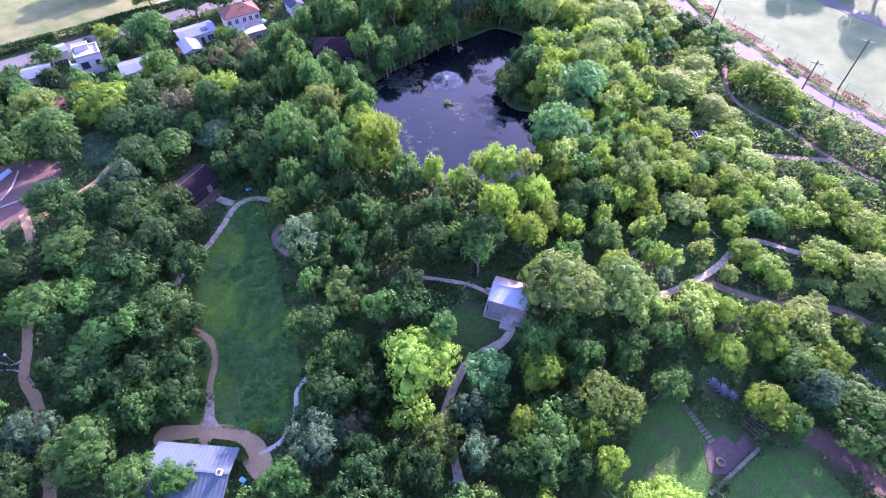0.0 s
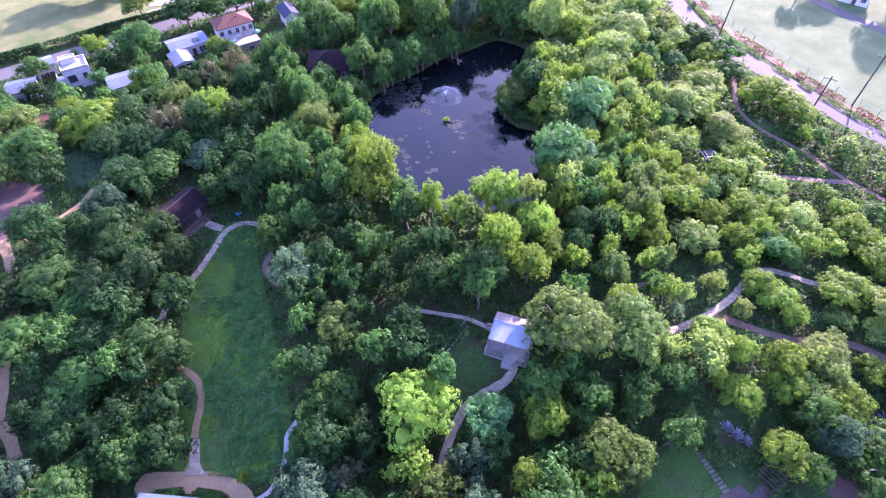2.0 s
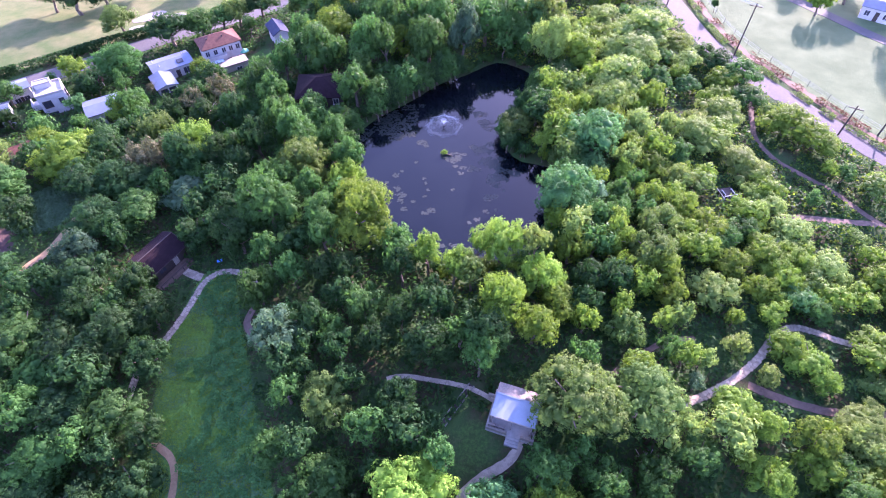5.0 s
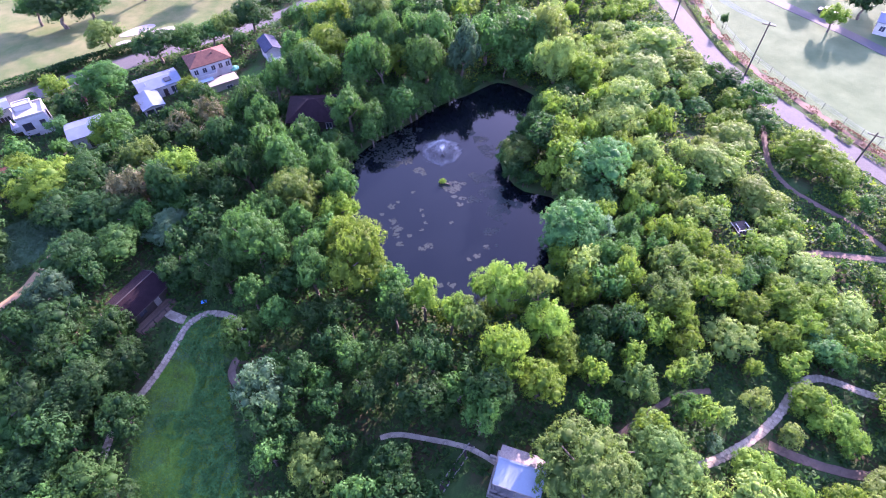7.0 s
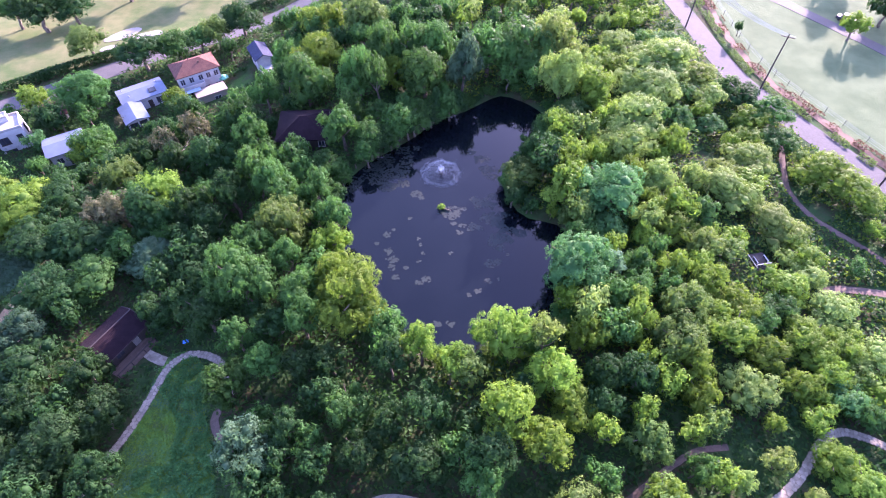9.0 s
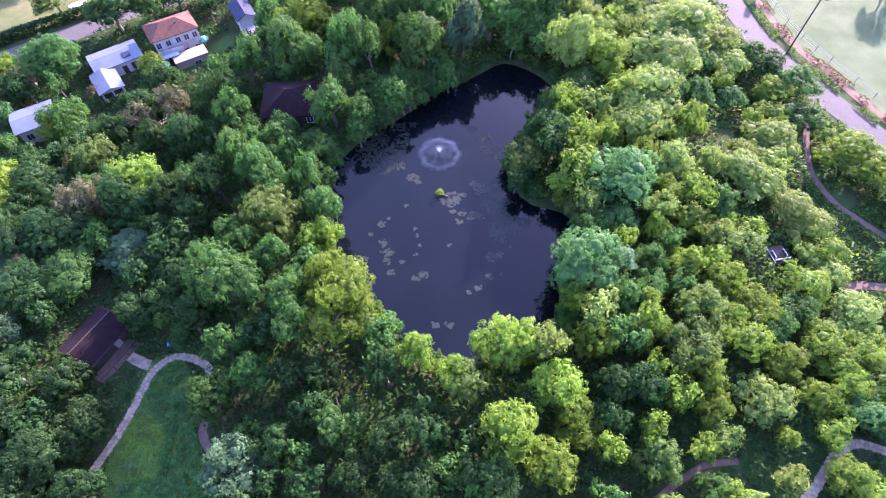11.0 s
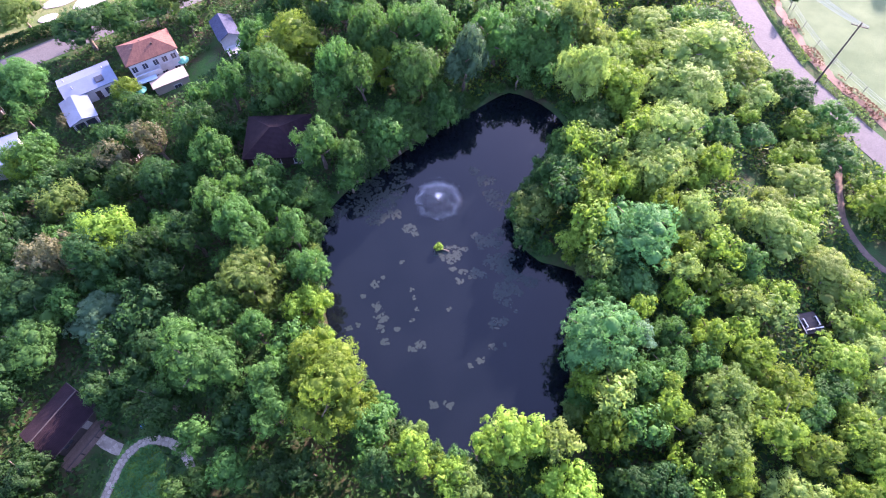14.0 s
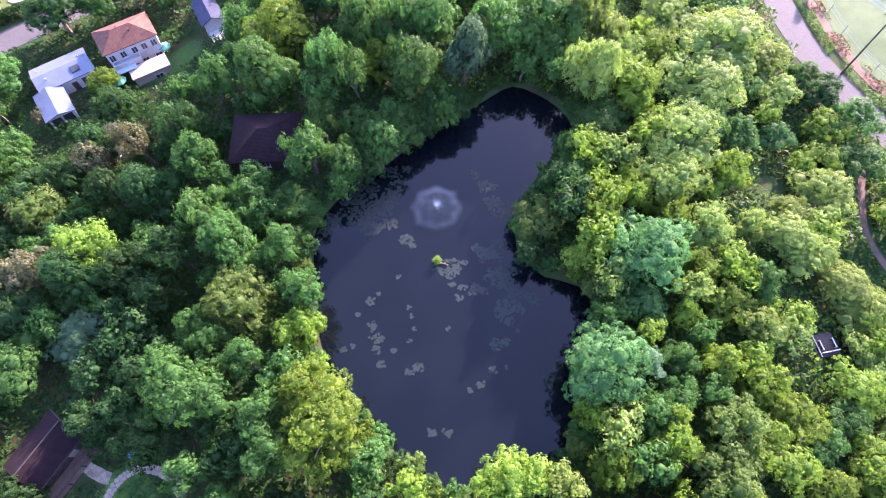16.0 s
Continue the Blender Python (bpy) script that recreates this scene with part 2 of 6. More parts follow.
CREAM = plain("cream_render", (0.27, 0.22, 0.18), 0.75, 0.14, 1.0)
DARK_WOOD = plain("dark_timber", (0.035, 0.024, 0.020), 0.8, 0.4, 4.0)
GREY_WOOD = plain("weathered_timber", (0.22, 0.19, 0.165), 0.85, 0.35, 5.0)
RED_ROOF = roof_material("terracotta_roof", (0.085, 0.038, 0.029), (0.155, 0.073, 0.052))
DARK_ROOF = roof_material("dark_brown_shingle", (0.008, 0.004, 0.006), (0.019, 0.010, 0.013), 4.0, 0.95)
SLATE_ROOF = roof_material("slate_blue_roof", (0.020, 0.024, 0.045), (0.048, 0.054, 0.085))
CONCRETE = plain("concrete", (0.28, 0.265, 0.245), 0.85, 0.2, 1.5)
CABLE = plain("aluminium_cable", (0.5, 0.5, 0.52), 0.4, 0.1, 4.0, 0.8)
BLUE_PAINT = plain("blue_paint", (0.05, 0.22, 0.62), 0.45, 0.15)
AWNING = plain("pale_blue_canvas", (0.26, 0.34, 0.44), 0.7, 0.1)
GREEN_CANVAS = plain("green_canvas", (0.05, 0.24, 0.16), 0.75, 0.15)
CAR_PAINT = plain("dark_car_paint", (0.05, 0.05, 0.06), 0.25, 0.1, 1.0, 0.4)
RUBBER = plain("tyre_rubber", (0.02, 0.02, 0.02), 0.9)

# ---- the plan: pond, paths, clearings ----
POND = spline([(-15.6, 93.5), (-14.2, 84.3), (-12.4, 78.0), (-11.0, 74.4), (-6.2, 71.0), (-3.0, 67.8), (1.2, 64.9), (5.6, 65.2), (9.6, 66.4), (14.8, 68.4), (16.4, 72.6), (16.6, 78.2), (18.4, 81.7), (20.0, 84.8), (18.4, 88.4), (13.0, 90.2), (11.4, 93.9), (10.6, 98.4), (15.8, 102.4), (18.0, 107.2), (20.0, 112.2), (17.8, 117.0), (11.4, 120.8), (5.8, 116.8), (-1.0, 112.6), (-5.4, 107.8), (-11.4, 102.5), (-15.0, 97.8)], 1.2, True)
MEADOW = spline([(-35.5, 52), (-33.6, 41), (-33.5, 33), (-31.5, 28.5), (-24, 27), (-17.4, 26.5), (-18.2, 33), (-20.5, 40), (-24, 48.5), (-27.2, 57), (-29.5, 65.5), (-34, 66)], 2.0, True)
MEADOW[:, 0] -= 1.5 * smooth((-MEADOW[:, 0] - 26) / 4)
LAWN_WEST = spline([(21.5, 15), (21, 21), (24.5, 27), (28.5, 31), (31.2, 30.5), (33, 25.5), (31.5, 19.5), (31, 14)], 2.0, True)
LAWN_EAST = spline([(32.5, 18.5), (38, 23.6), (43.5, 25), (48, 20), (50, 13), (40, 10), (33, 12)], 2.0, True)
GLADE = spline([(1, 42), (5.5, 44), (8.5, 41), (7.8, 38.2), (3.5, 35.3), (0.2, 37)], 1.5, True)
GARDEN = spline([(-80, 75), (-70, 75), (-67, 70), (-69, 63), (-73, 58), (-82, 60)], 2.0, True)
BARE = spline([(44, 27), (47, 24.5), (53, 18.5), (57, 15), (58, 18.5), (52, 24), (47.5, 28)], 2.0, True)
YARD = spline([(-49, 125.5), (-44, 128), (-40, 133), (-42, 136.5), (-46, 133), (-50, 128)], 1.5, True)
HEATH = spline([(-70, 75), (-64, 73.5), (-60.5, 78), (-60.5, 85), (-65, 87.5), (-71, 82)], 2.0, True)
GOLF_EDGE = np.array([(-190.0, 62.0), (-93, 131), (-73.4, 144), (-49, 168), (-38, 177), (10, 230)])
FIELD_EDGE = spline([(60.6, 190), (61, 160), (62, 140), (63.6, 130), (66.3, 123), (69.5, 116.5), (76, 103), (87, 85), (109, 58)], 4.0)
ROAD_EAST = spline([(44, 205), (50, 178), (54.3, 155), (56.4, 141), (58, 131), (60, 124.5), (63.4, 117.2), (68, 108.6), (74, 98.6), (82, 86.5), (92, 74)], 2.0)
ROAD_NORTH = spline([(-135, 92), (-98, 119), (-84.7, 128.8), (-72.2, 138.6), (-58, 150), (-45, 160.5), (-34, 169.5), (-14, 185), (20, 210)], 2.5)

PATHS = (
    ("path_pavilion_east", FLAGS, 1.0, [(14, 43.4), (20, 43.2), (25, 43.5), (29.4, 44.8), (33.2, 46.2), (37.6, 48.5), (41.2, 51.1), (43.9, 53.8), (45.8, 55.4), (48.4, 56.4), (51.4, 55.7), (53.5, 54.7), (58.2, 53.4), (64, 53.6)]),
    ("path_earth_east", EARTH, 1.15, [(38.8, 47.6), (42.2, 45.9), (46.8, 44.6), (50.1, 44.4), (55.7, 44), (60, 41)]),
    ("path_far_east", EARTH, 1.0, [(60.5, 108), (58.2, 101), (57.4, 96.2), (58.7, 91.2), (61.7, 87.3), (65.4, 83), (68.5, 77.6), (71.8, 73.3), (77, 68)]),
    ("path_far_east_spur", EARTH, 1.2, [(55, 76.6), (57.5, 77.1), (64.6, 76.2), (70, 75.6)]),
    ("path_meadow_north", FLAGS, 0.95, [(-25.5, 60.5), (-26.6, 63), (-28.8, 65.6), (-32.5, 66.5), (-34.9, 64.6), (-35.8, 61), (-36.8, 57), (-38.1, 53.5), (-39.6, 49.5), (-39.4, 45.5)]),
    ("path_meadow_south", GRAVEL, 0.9, [(-39.4, 45.5), (-36.9, 42.3), (-34.4, 40.6), (-32, 38.9), (-31.1, 36.5), (-31.2, 33), (-30.4, 30.2), (-30.2, 27.6)]),
    ("path_pavilion_south", FLAGS, 1.1, [(9.9, 41.2), (9.4, 39.4), (7.9, 37.9), (5.5, 36.7), (3.2, 35), (1.6, 32), (0.6, 28.3), (1.6, 24), (2.6, 20.1)]),
    ("path_pavilion_west", FLAGS, 0.62, [(7.6, 44.8), (4, 46.8), (0.1, 47.7), (-4.2, 48.4), (-6.4, 48.0)]),
    ("path_meadow_east", CONCRETE, 0.6, [(-22.2, 24.0), (-19.9, 25.2), (-18.8, 27.4), (-18.6, 29.9), (-18.9, 31.9), (-17.8, 33.6)]),
    ("path_north_west", GRAVEL, 1.3, [(-66.5, 62.5), (-63.7, 66.1), (-61, 70.5), (-60.2, 74.5), (-59, 82.3)]),
    ("path_west", GRAVEL, 1.5, [(-70, 62.5), (-65.5, 56.5), (-62, 51), (-59.5, 44), (-57.6, 37.5), (-56.8, 34), (-53.5, 30.4), (-50.1, 24.6), (-46.6, 19.2), (-44, 12)]),
    ("path_pond_east", EARTH, 0.7, [(20, 47.4), (22.4, 49), (24.6, 50.5), (27.7, 52.4), (30.3, 53.7), (34, 54.2)]),
    ("path_woodland_house", FLAGS, 1.3, [(-35.6, 65.4), (-36.5, 65.6), (-38.3, 66.4), (-39.4, 67.3)]),
    ("path_thicket", EARTH, 1.0, [(-26.2, 60), (-26.8, 57.3), (-25, 54.6), (-23.4, 53.4)]),
)
PATH_LINES = [(spline(p, 0.6), w) for _, _, w, p in PATHS]
PLAZA = spline([(-36, 27.6), (-31, 28), (-26.7, 27.8), (-23.2, 26.4), (-21, 24.4), (-19.8, 21.4), (-21.8, 20.8), (-24, 22.8), (-25.6, 25), (-31, 25.4), (-36, 25.2)], 0.7, True)


def lie(x, y):
    """Height of the open ground, in metres above the pond's water."""
    x, y = np.asarray(x, float), np.asarray(y, float)
    z = 0.7 - 2.4 * smooth((-x - 11) / 23) - 3.0 * smooth((44 - y) / 14) - 4.8 * smooth((y - 75) / 36) * smooth((-x - 14) / 38) - 1.0 * smooth((x - 40) / 14)
    return z + 0.6 * np.exp(-((x - 17) ** 2 + (y - 49) ** 2) / 190) - 2.3 * smooth((y - 138) / 30) * smooth((-x + 23) / 46)


def height(x, y):
    return float(lie(x, y))


def chart(f):
    """A plan function read off a 1 m chart."""
    xs, ys = np.arange(-130.0, 131), np.arange(-10.0, 211)
    gx, gy = np.meshgrid(xs, ys)
    table = f(gx.ravel(), gy.ravel()).reshape(gx.shape)

    def read(x, y):
        u, v = np.clip(np.asarray(x, float) + 130, 0, 259.99), np.clip(np.asarray(y, float) + 10, 0, 219.99)
        i, j = u.astype(int), v.astype(int)
        a, b = u - i, v - j
        return (table[j, i] * (1 - a) + table[j, i + 1] * a) * (1 - b) + (table[j + 1, i] * (1 - a) + table[j + 1, i + 1] * a) * b
    return read


def shape_gap(line, x, y):
    """Signed distance to a closed outline, inside negative."""
    d = np.full(x.shape, 60.0)
    lo, hi = line.min(axis=0) - 12, line.max(axis=0) + 12
    k = (x > lo[0]) & (x < hi[0]) & (y > lo[1]) & (y < hi[1])
    d[k] = away(line, x[k], y[k], True) * np.where(within(line, x[k], y[k]), -1, 1)
    return d


def line_gap(line, x, y):
    d = np.full(x.shape, 60.0)
    lo, hi = line.min(axis=0) - 12, line.max(axis=0) + 12
    k = (x > lo[0]) & (x < hi[0]) & (y > lo[1]) & (y < hi[1])
    d[k] = away(line, x[k], y[k])
    return d


bank_gap = chart(lambda x, y: shape_gap(POND, x, y))
path_gap = chart(lambda x, y: np.minimum.reduce([line_gap(l[::2], x, y) - w / 2 for l, w in PATH_LINES]))
road_gap = chart(lambda x, y: np.minimum(line_gap(ROAD_EAST, x, y) - 2.4, line_gap(ROAD_NORTH, x, y) - 2.75))
open_gap = chart(lambda x, y: np.minimum.reduce([shape_gap(l, x, y) for l in (MEADOW, LAWN_WEST, LAWN_EAST, GLADE, GARDEN, BARE, PLAZA, HEATH, YARD)]))
meadow_gap = chart(lambda x, y: shape_gap(MEADOW, x, y))
heath_gap = chart(lambda x, y: shape_gap(HEATH, x, y))


def build_ground():
    near_x, near_y = np.arange(-118, 118.1, 1.5), np.arange(0, 200.1, 1.5)
    xs = np.concatenate([[-2200, -1200, -700, -420, -280, -200, -150], near_x, [150, 200, 280, 420, 700, 1200, 2200]])
    ys = np.concatenate([[-2000, -1000, -500, -250, -120, -60, -25], near_y, [215, 240, 280, 350, 480, 750, 1300, 2600]])
    gx, gy = (a.ravel() for a in np.meshgrid(xs, ys))
    z = lie(gx, gy)
    d = np.where((np.abs(gx) < 40) & (gy > 45) & (gy < 135), bank_gap(gx, gy), 60)
    z = np.where(d < 4, z + (0.12 - z) * smooth((4 - d) / 4), z)
    z = np.where(d < 0.6, 0.12 - 1.6 * smooth((0.6 - d) / 3.5), z)
    n = len(xs)
    faces = [(j * n + i, j * n + i + 1, (j + 1) * n + i + 1, (j + 1) * n + i) for j in range(len(ys) - 1) for i in range(n - 1)]
    data = mesh_of("ground", np.stack([gx, gy, z], 1).tolist(), faces, GROUND, True)
    golf = np.interp(gx, GOLF_EDGE[:, 0], GOLF_EDGE[:, 1])
    field = np.interp(-gy, -FIELD_EDGE[:, 1], FIELD_EDGE[:, 0])
    edge = lambda line: np.clip(0.5 - shape_gap(line, gx, gy) / 2.5, 0, 1)
    masks = {
        "meadow": np.maximum.reduce([edge(MEADOW), edge(HEATH) * 0.8]),
        # glade's lawn share is halved to put the trees' shade into its colour
        "lawn": np.maximum.reduce([edge(LAWN_WEST), edge(LAWN_EAST), edge(YARD) * 0.7, edge(GLADE) * 0.5]),
        "golf": np.where(gx < 10, np.clip(0.5 + (gy - golf) / 4, 0, 1), 0),
        "field": np.clip(0.5 + (gx - field - 1) / 4, 0, 1),
        "soil": np.maximum(edge(GARDEN), edge(BARE)),
    }
    for name, values in masks.items():
        data.attributes.new(name, "FLOAT", "POINT").data.foreach_set("value", values.astype(np.float32))
    tagged(new("ground", data), "rolling park ground of woodland floor, meadow and turf", "ground", kind="structure")


build_ground()

water_bm = bmesh.new()
water_bm.faces.new([water_bm.verts.new((x, y, 0.0)) for x, y in spline([tuple(p) for p in POND[::3]], 2.0, True) * 1.0])
bmesh.ops.triangulate(water_bm, faces=water_bm.faces[:])
tagged(part("water", water_bm, WATER), "dark still pond water reflecting the morning sky", "pond", kind="structure")


def strip(name, line, width, material, label, category="path", lift=0.06, rough=0.12):
    """A path or road laid on the ground along a line, with an uneven edge."""
    verts, faces = [], []
    cols = 4
    for k, p in enumerate(line):
        a, b = line[max(k - 1, 0)], line[min(k + 1, len(line) - 1)]
        t = (b - a) / max(np.linalg.norm(b - a), 1e-6)
        side = np.array((-t[1], t[0]))
        l, r = (width / 2 * (1 + rough * noise.noise((p[0] * 0.7, p[1] * 0.7, s * 9.0)) + 1.6 * rough * noise.noise((p[0] * 2.3, p[1] * 2.3, s * 9.0))) for s in (0, 1))
        for c in range(cols + 1):
            q = p + side * (-r + (l + r) * c / cols)
            verts.append((q[0], q[1], height(*q) + lift + 0.02 * (1 - abs(2 * c / cols - 1))))
        q = p
    n = len(line)
    for k in range(n - 1):
        for c in range(cols):
            i = k * (cols + 1) + c
            faces.append((i, i + 1, i + cols + 2, i + cols + 1))
    base = len(verts)
    for k in range(n):
        for c in (0, cols):
            x, y, z = verts[k * (cols + 1) + c]
            verts.append((x, y, z - 0.3))
    for k in range(n - 1):
        i, j = k * (cols + 1), base + 2 * k
        faces.append((i, i + cols + 1, j + 2, j))
        faces.append((i + cols, j + 1, j + 3, i + 2 * cols + 1))
    return tagged(new(name, mesh_of(name, verts, faces, material)), label, category, kind="structure")


PATH_LABELS = {FLAGS: "pale flagstone footpath winding through the park", EARTH: "narrow bare-earth footpath between shrubs", GRAVEL: "pinkish gravel footpath through the park", CONCRETE: "pale concrete footpath at the edge of the meadow"}
for (path_name, path_mat, path_width, _), (path_line, _) in zip(PATHS, PATH_LINES):
    strip(path_name, path_line, path_width, path_mat, PATH_LABELS[path_mat])
strip("road_east", ROAD_EAST, 4.8, ASPHALT, "worn asphalt road curving past the woods", "road", 0.05, 0.04)
strip("drive_far", spline([(66, 168), (76.5, 160.5), (83, 152), (90.5, 141.5), (97, 131.5), (108, 118)], 2.0), 3.2, ASPHALT, "pale asphalt drive across the far field", "road", 0.05, 0.04)
strip("road_north", ROAD_NORTH, 5.5, ASPHALT, "asphalt lane behind the row of houses", "road", 0.05, 0.04)
strip("track_east", spline([tuple(p) for p in FIELD_EDGE], 1.0), 1.7, VERGE, "rusty brown earth verge along the field fence", "verge", 0.04, 0.5)


def slab(name, line, material, label, category, lift=0.06, drop=0.4, level=None):
    bm = bmesh.new()
    top = [bm.verts.new((x, y, (height(x, y) if level is None else level) + lift)) for x, y in line]
    f = bm.faces.new(top)
    if f.normal.z < 0 or (f.normal_update() or f.normal.z < 0):
        f.normal_flip()
    made = bmesh.ops.extrude_face_region(bm, geom=[f])
    for v in made["geom"]:
        if isinstance(v, bmesh.types.BMVert):
            v.co.z -= drop
    bmesh.ops.recalc_face_normals(bm, faces=bm.faces[:])
    bmesh.ops.triangulate(bm, faces=bm.faces[:])
    return tagged(part(name, bm, material), label, category, kind="structure")


slab("path_fan", np.array([(-31.4, 32.0), (-30.3, 32.0), (-29.4, 28.9), (-28.2, 27.5), (-31.3, 27.6), (-30.9, 29.3)]), FLAGS, "pale flagstone fan where the path meets the forecourt", "pavement", 0.115)
slab("plaza", PLAZA, GRAVEL, "curved pinkish paved forecourt before the shelter", "pavement", 0.07)

# ---- houses ----
def put_window(house, x, y, z, w, h, face, glass=GLASS, trim=None):
    """A framed window on a wall that faces -y, +y, -x or +x; x, y lie on the wall's face."""
    turn = {"-y": 0, "+x": 90, "+y": 180, "-x": -90}[face]
    m = pose(x, y, z, 0, 0, turn)
    bm = bmesh.new()
    t = 0.09
    for x0, x1, z0, z1 in ((-w / 2 - t, -w / 2, -t, h + t), (w / 2, w / 2 + t, -t, h + t), (-w / 2, w / 2, -t, 0), (-w / 2, w / 2, h, h + t), (-0.03, 0.03, 0, h)):
        put_box(bm, x0, x1, -0.07, 0.05, z0, z1, m)
    win = part("window", bm, trim or WHITE, house)
    part("pane", a_box(-w / 2, w / 2, -0.02, 0.03, 0, h, m), glass, win)
    part("sill", a_box(-w / 2 - 0.15, w / 2 + 0.15, -0.16, 0.0, -t - 0.07, -t, m), trim or WHITE, win)


def put_door(house, x, y, z, face, material=DARK_WOOD):
    m = pose(x, y, z, 0, 0, {"-y": 0, "+x": 90, "+y": 180, "-x": -90}[face])
    door = part("door", a_box(-0.45, 0.45, -0.05, 0.04, 0.02, 2.08, m, 0.015), material, house)
    part("handle", a_box(0.33, 0.38, -0.11, -0.05, 0.98, 1.08, m), CABLE, door)


def roof_hip(w, d, eave, rise, over=0.5, thick=0.16, gable=False):
    """A hipped or gabled roof over w x d, ridge along x."""
    a, b = w / 2 + over, d / 2 + over
    k = a if gable else max(a - b, 0.3)
    bm = bmesh.new()
    for lift in (0.0, -thick):
        c = [bm.verts.new((x, y, eave + lift)) for x, y in ((-a, -b), (a, -b), (a, b), (-a, b))]
        r = [bm.verts.new((x, 0, eave + rise + lift)) for x in (-k, k)]
        fs = [(c[0], c[1], r[1], r[0]), (c[2], c[3], r[0], r[1]), (c[1], c[2], r[1]), (c[3], c[0], r[0])]
        for f in fs:
            if gable and len(f) == 3:
                continue
            bm.faces.new(f if lift == 0 else f[::-1])
    bm.verts.ensure_lookup_table()
    v = bm.verts
    rim = ((0, 1), (1, 2), (2, 3), (3, 0)) if not gable else ((0, 1), (2, 3), (1, 5), (5, 2), (3, 4), (4, 0))
    for i, j in rim:
        bm.faces.new((v[i], v[j], v[j + 6], v[i + 6]))
    bmesh.ops.recalc_face_normals(bm, faces=bm.faces[:])
    return bm


def gable_wall(w, d, z0, eave, rise):
    """Four walls with gables at both ends, thick all round, ridge along x."""
    bm = bmesh.new()
    put_box(bm, -w / 2, w / 2, -d / 2, d / 2, z0, eave)
    for s in (-1, 1):
        x0, x1 = sorted((s * w / 2, s * (w / 2 - 0.2)))
        vs = [bm.verts.new(p) for x in (x0, x1) for p in ((x, -d / 2, eave), (x, d / 2, eave), (x, 0, eave + rise))]
        for f in ((0, 1, 2), (5, 4, 3), (0, 3, 4, 1), (1, 4, 5, 2), (2, 5, 3, 0)):
            bm.faces.new([vs[i] for i in f])
    bmesh.ops.recalc_face_normals(bm, faces=bm.faces[:])
    return bm


def flat_roof(w, d, top, over=0.0, lip=0.35):
    bm = bmesh.new()
    put_box(bm, -w / 2 - over, w / 2 + over, -d / 2 - over, d / 2 + over, top, top + 0.12)
    for x0, x1, y0, y1 in ((-w / 2 - over, w / 2 + over, -d / 2 - over, -d / 2 - over + 0.2), (-w / 2 - over, w / 2 + over, d / 2 + over - 0.2, d / 2 + over), (-w / 2 - over, -w / 2 - over + 0.2, -d / 2 - over + 0.2, d / 2 + over - 0.2), (w / 2 + over - 0.2, w / 2 + over, -d / 2 - over + 0.2, d / 2 + over - 0.2)):
        put_box(bm, x0, x1, y0, y1, top + 0.12, top + 0.12 + lip)
    return bm


def red_house():
    h = tagged(thing("house", -51.9, 133.0, -7.2, 33), "two-storey cream house with a hipped terracotta roof", "house")
    part("wall", a_box(-4.2, 4.2, -2.9, 2.5, -0.5, 5.3), WHITE, h)
    part("roof", roof_hip(8.4, 5.4, 5.3, 1.5, 0.4), RED_ROOF, h, "hipped terracotta tile roof")
    for x in (-3.5, -1.7, 0.2, 1.8, 3.4):
        put_window(h, x, -2.9, 3.5, 0.8, 1.1, "-y")
    for x in (-2.4, 0.9, 3.2):
        put_window(h, x, -2.9, 0.6, 1.0, 1.3, "-y")
    put_window(h, 4.2, 0.9, 3.4, 0.9, 1.1, "+x")
    put_window(h, 4.2, -1.2, 3.4, 0.9, 1.1, "+x")
    put_door(h, -0.8, -2.9, 0.0, "-y")
    balcony = part("balcony", a_box(-4.0, 0.5, -4.3, -2.9, 2.62, 2.82), WHITE, h, "white upper-floor balcony")
    part("railing", put_box(put_box(put_box(bmesh.new(), -4.0, 0.5, -4.3, -4.2, 2.82, 3.6), -4.0, -3.9, -4.2, -2.9, 2.82, 3.6), 0.4, 0.5, -4.2, -2.9, 2.82, 3.6), WHITE, balcony)
    awning = part("awning", a_box(-4.1, -0.8, -5.0, -2.9, 2.9, 2.98, pose(0, 0, 0.35, 6, 0, 0)), AWNING, h, "pale blue awning over the balcony")
    for x in (-3.9, -1.0):
        part("awning_post", a_box(x - 0.04, x + 0.04, -4.85, -4.77, 0.0, 2.75), WHITE, awning)
    annex = part("annex", a_box(-2.2, 3.8, -7.2, -4.4, -0.5, 2.4), CREAM, h, "low cream garden annex")
    part("annex_roof", a_box(-2.4, 4.0, -7.4, -4.35, 2.4, 2.54), CREAM, annex)
    part("annex_roof", a_box(-2.4, 4.0, -7.45, -6.6, 2.545, 2.62), GREY_WOOD, annex)
    put_window(h, 3.8, -5.8, 0.6, 1.0, 1.0, "+x")
    put_window(h, 1.6, -7.2, 0.7, 1.2, 0.9, "-y")
    for x, y in ((-2.4, -0.8), (-0.6, 0.6), (1.0, -1.0)):
        part("roof_vent", a_box(x - 0.13, x + 0.13, y - 0.13, y + 0.13, 5.8, 6.75 - abs(y) * 0.2), DARK_WOOD, h)


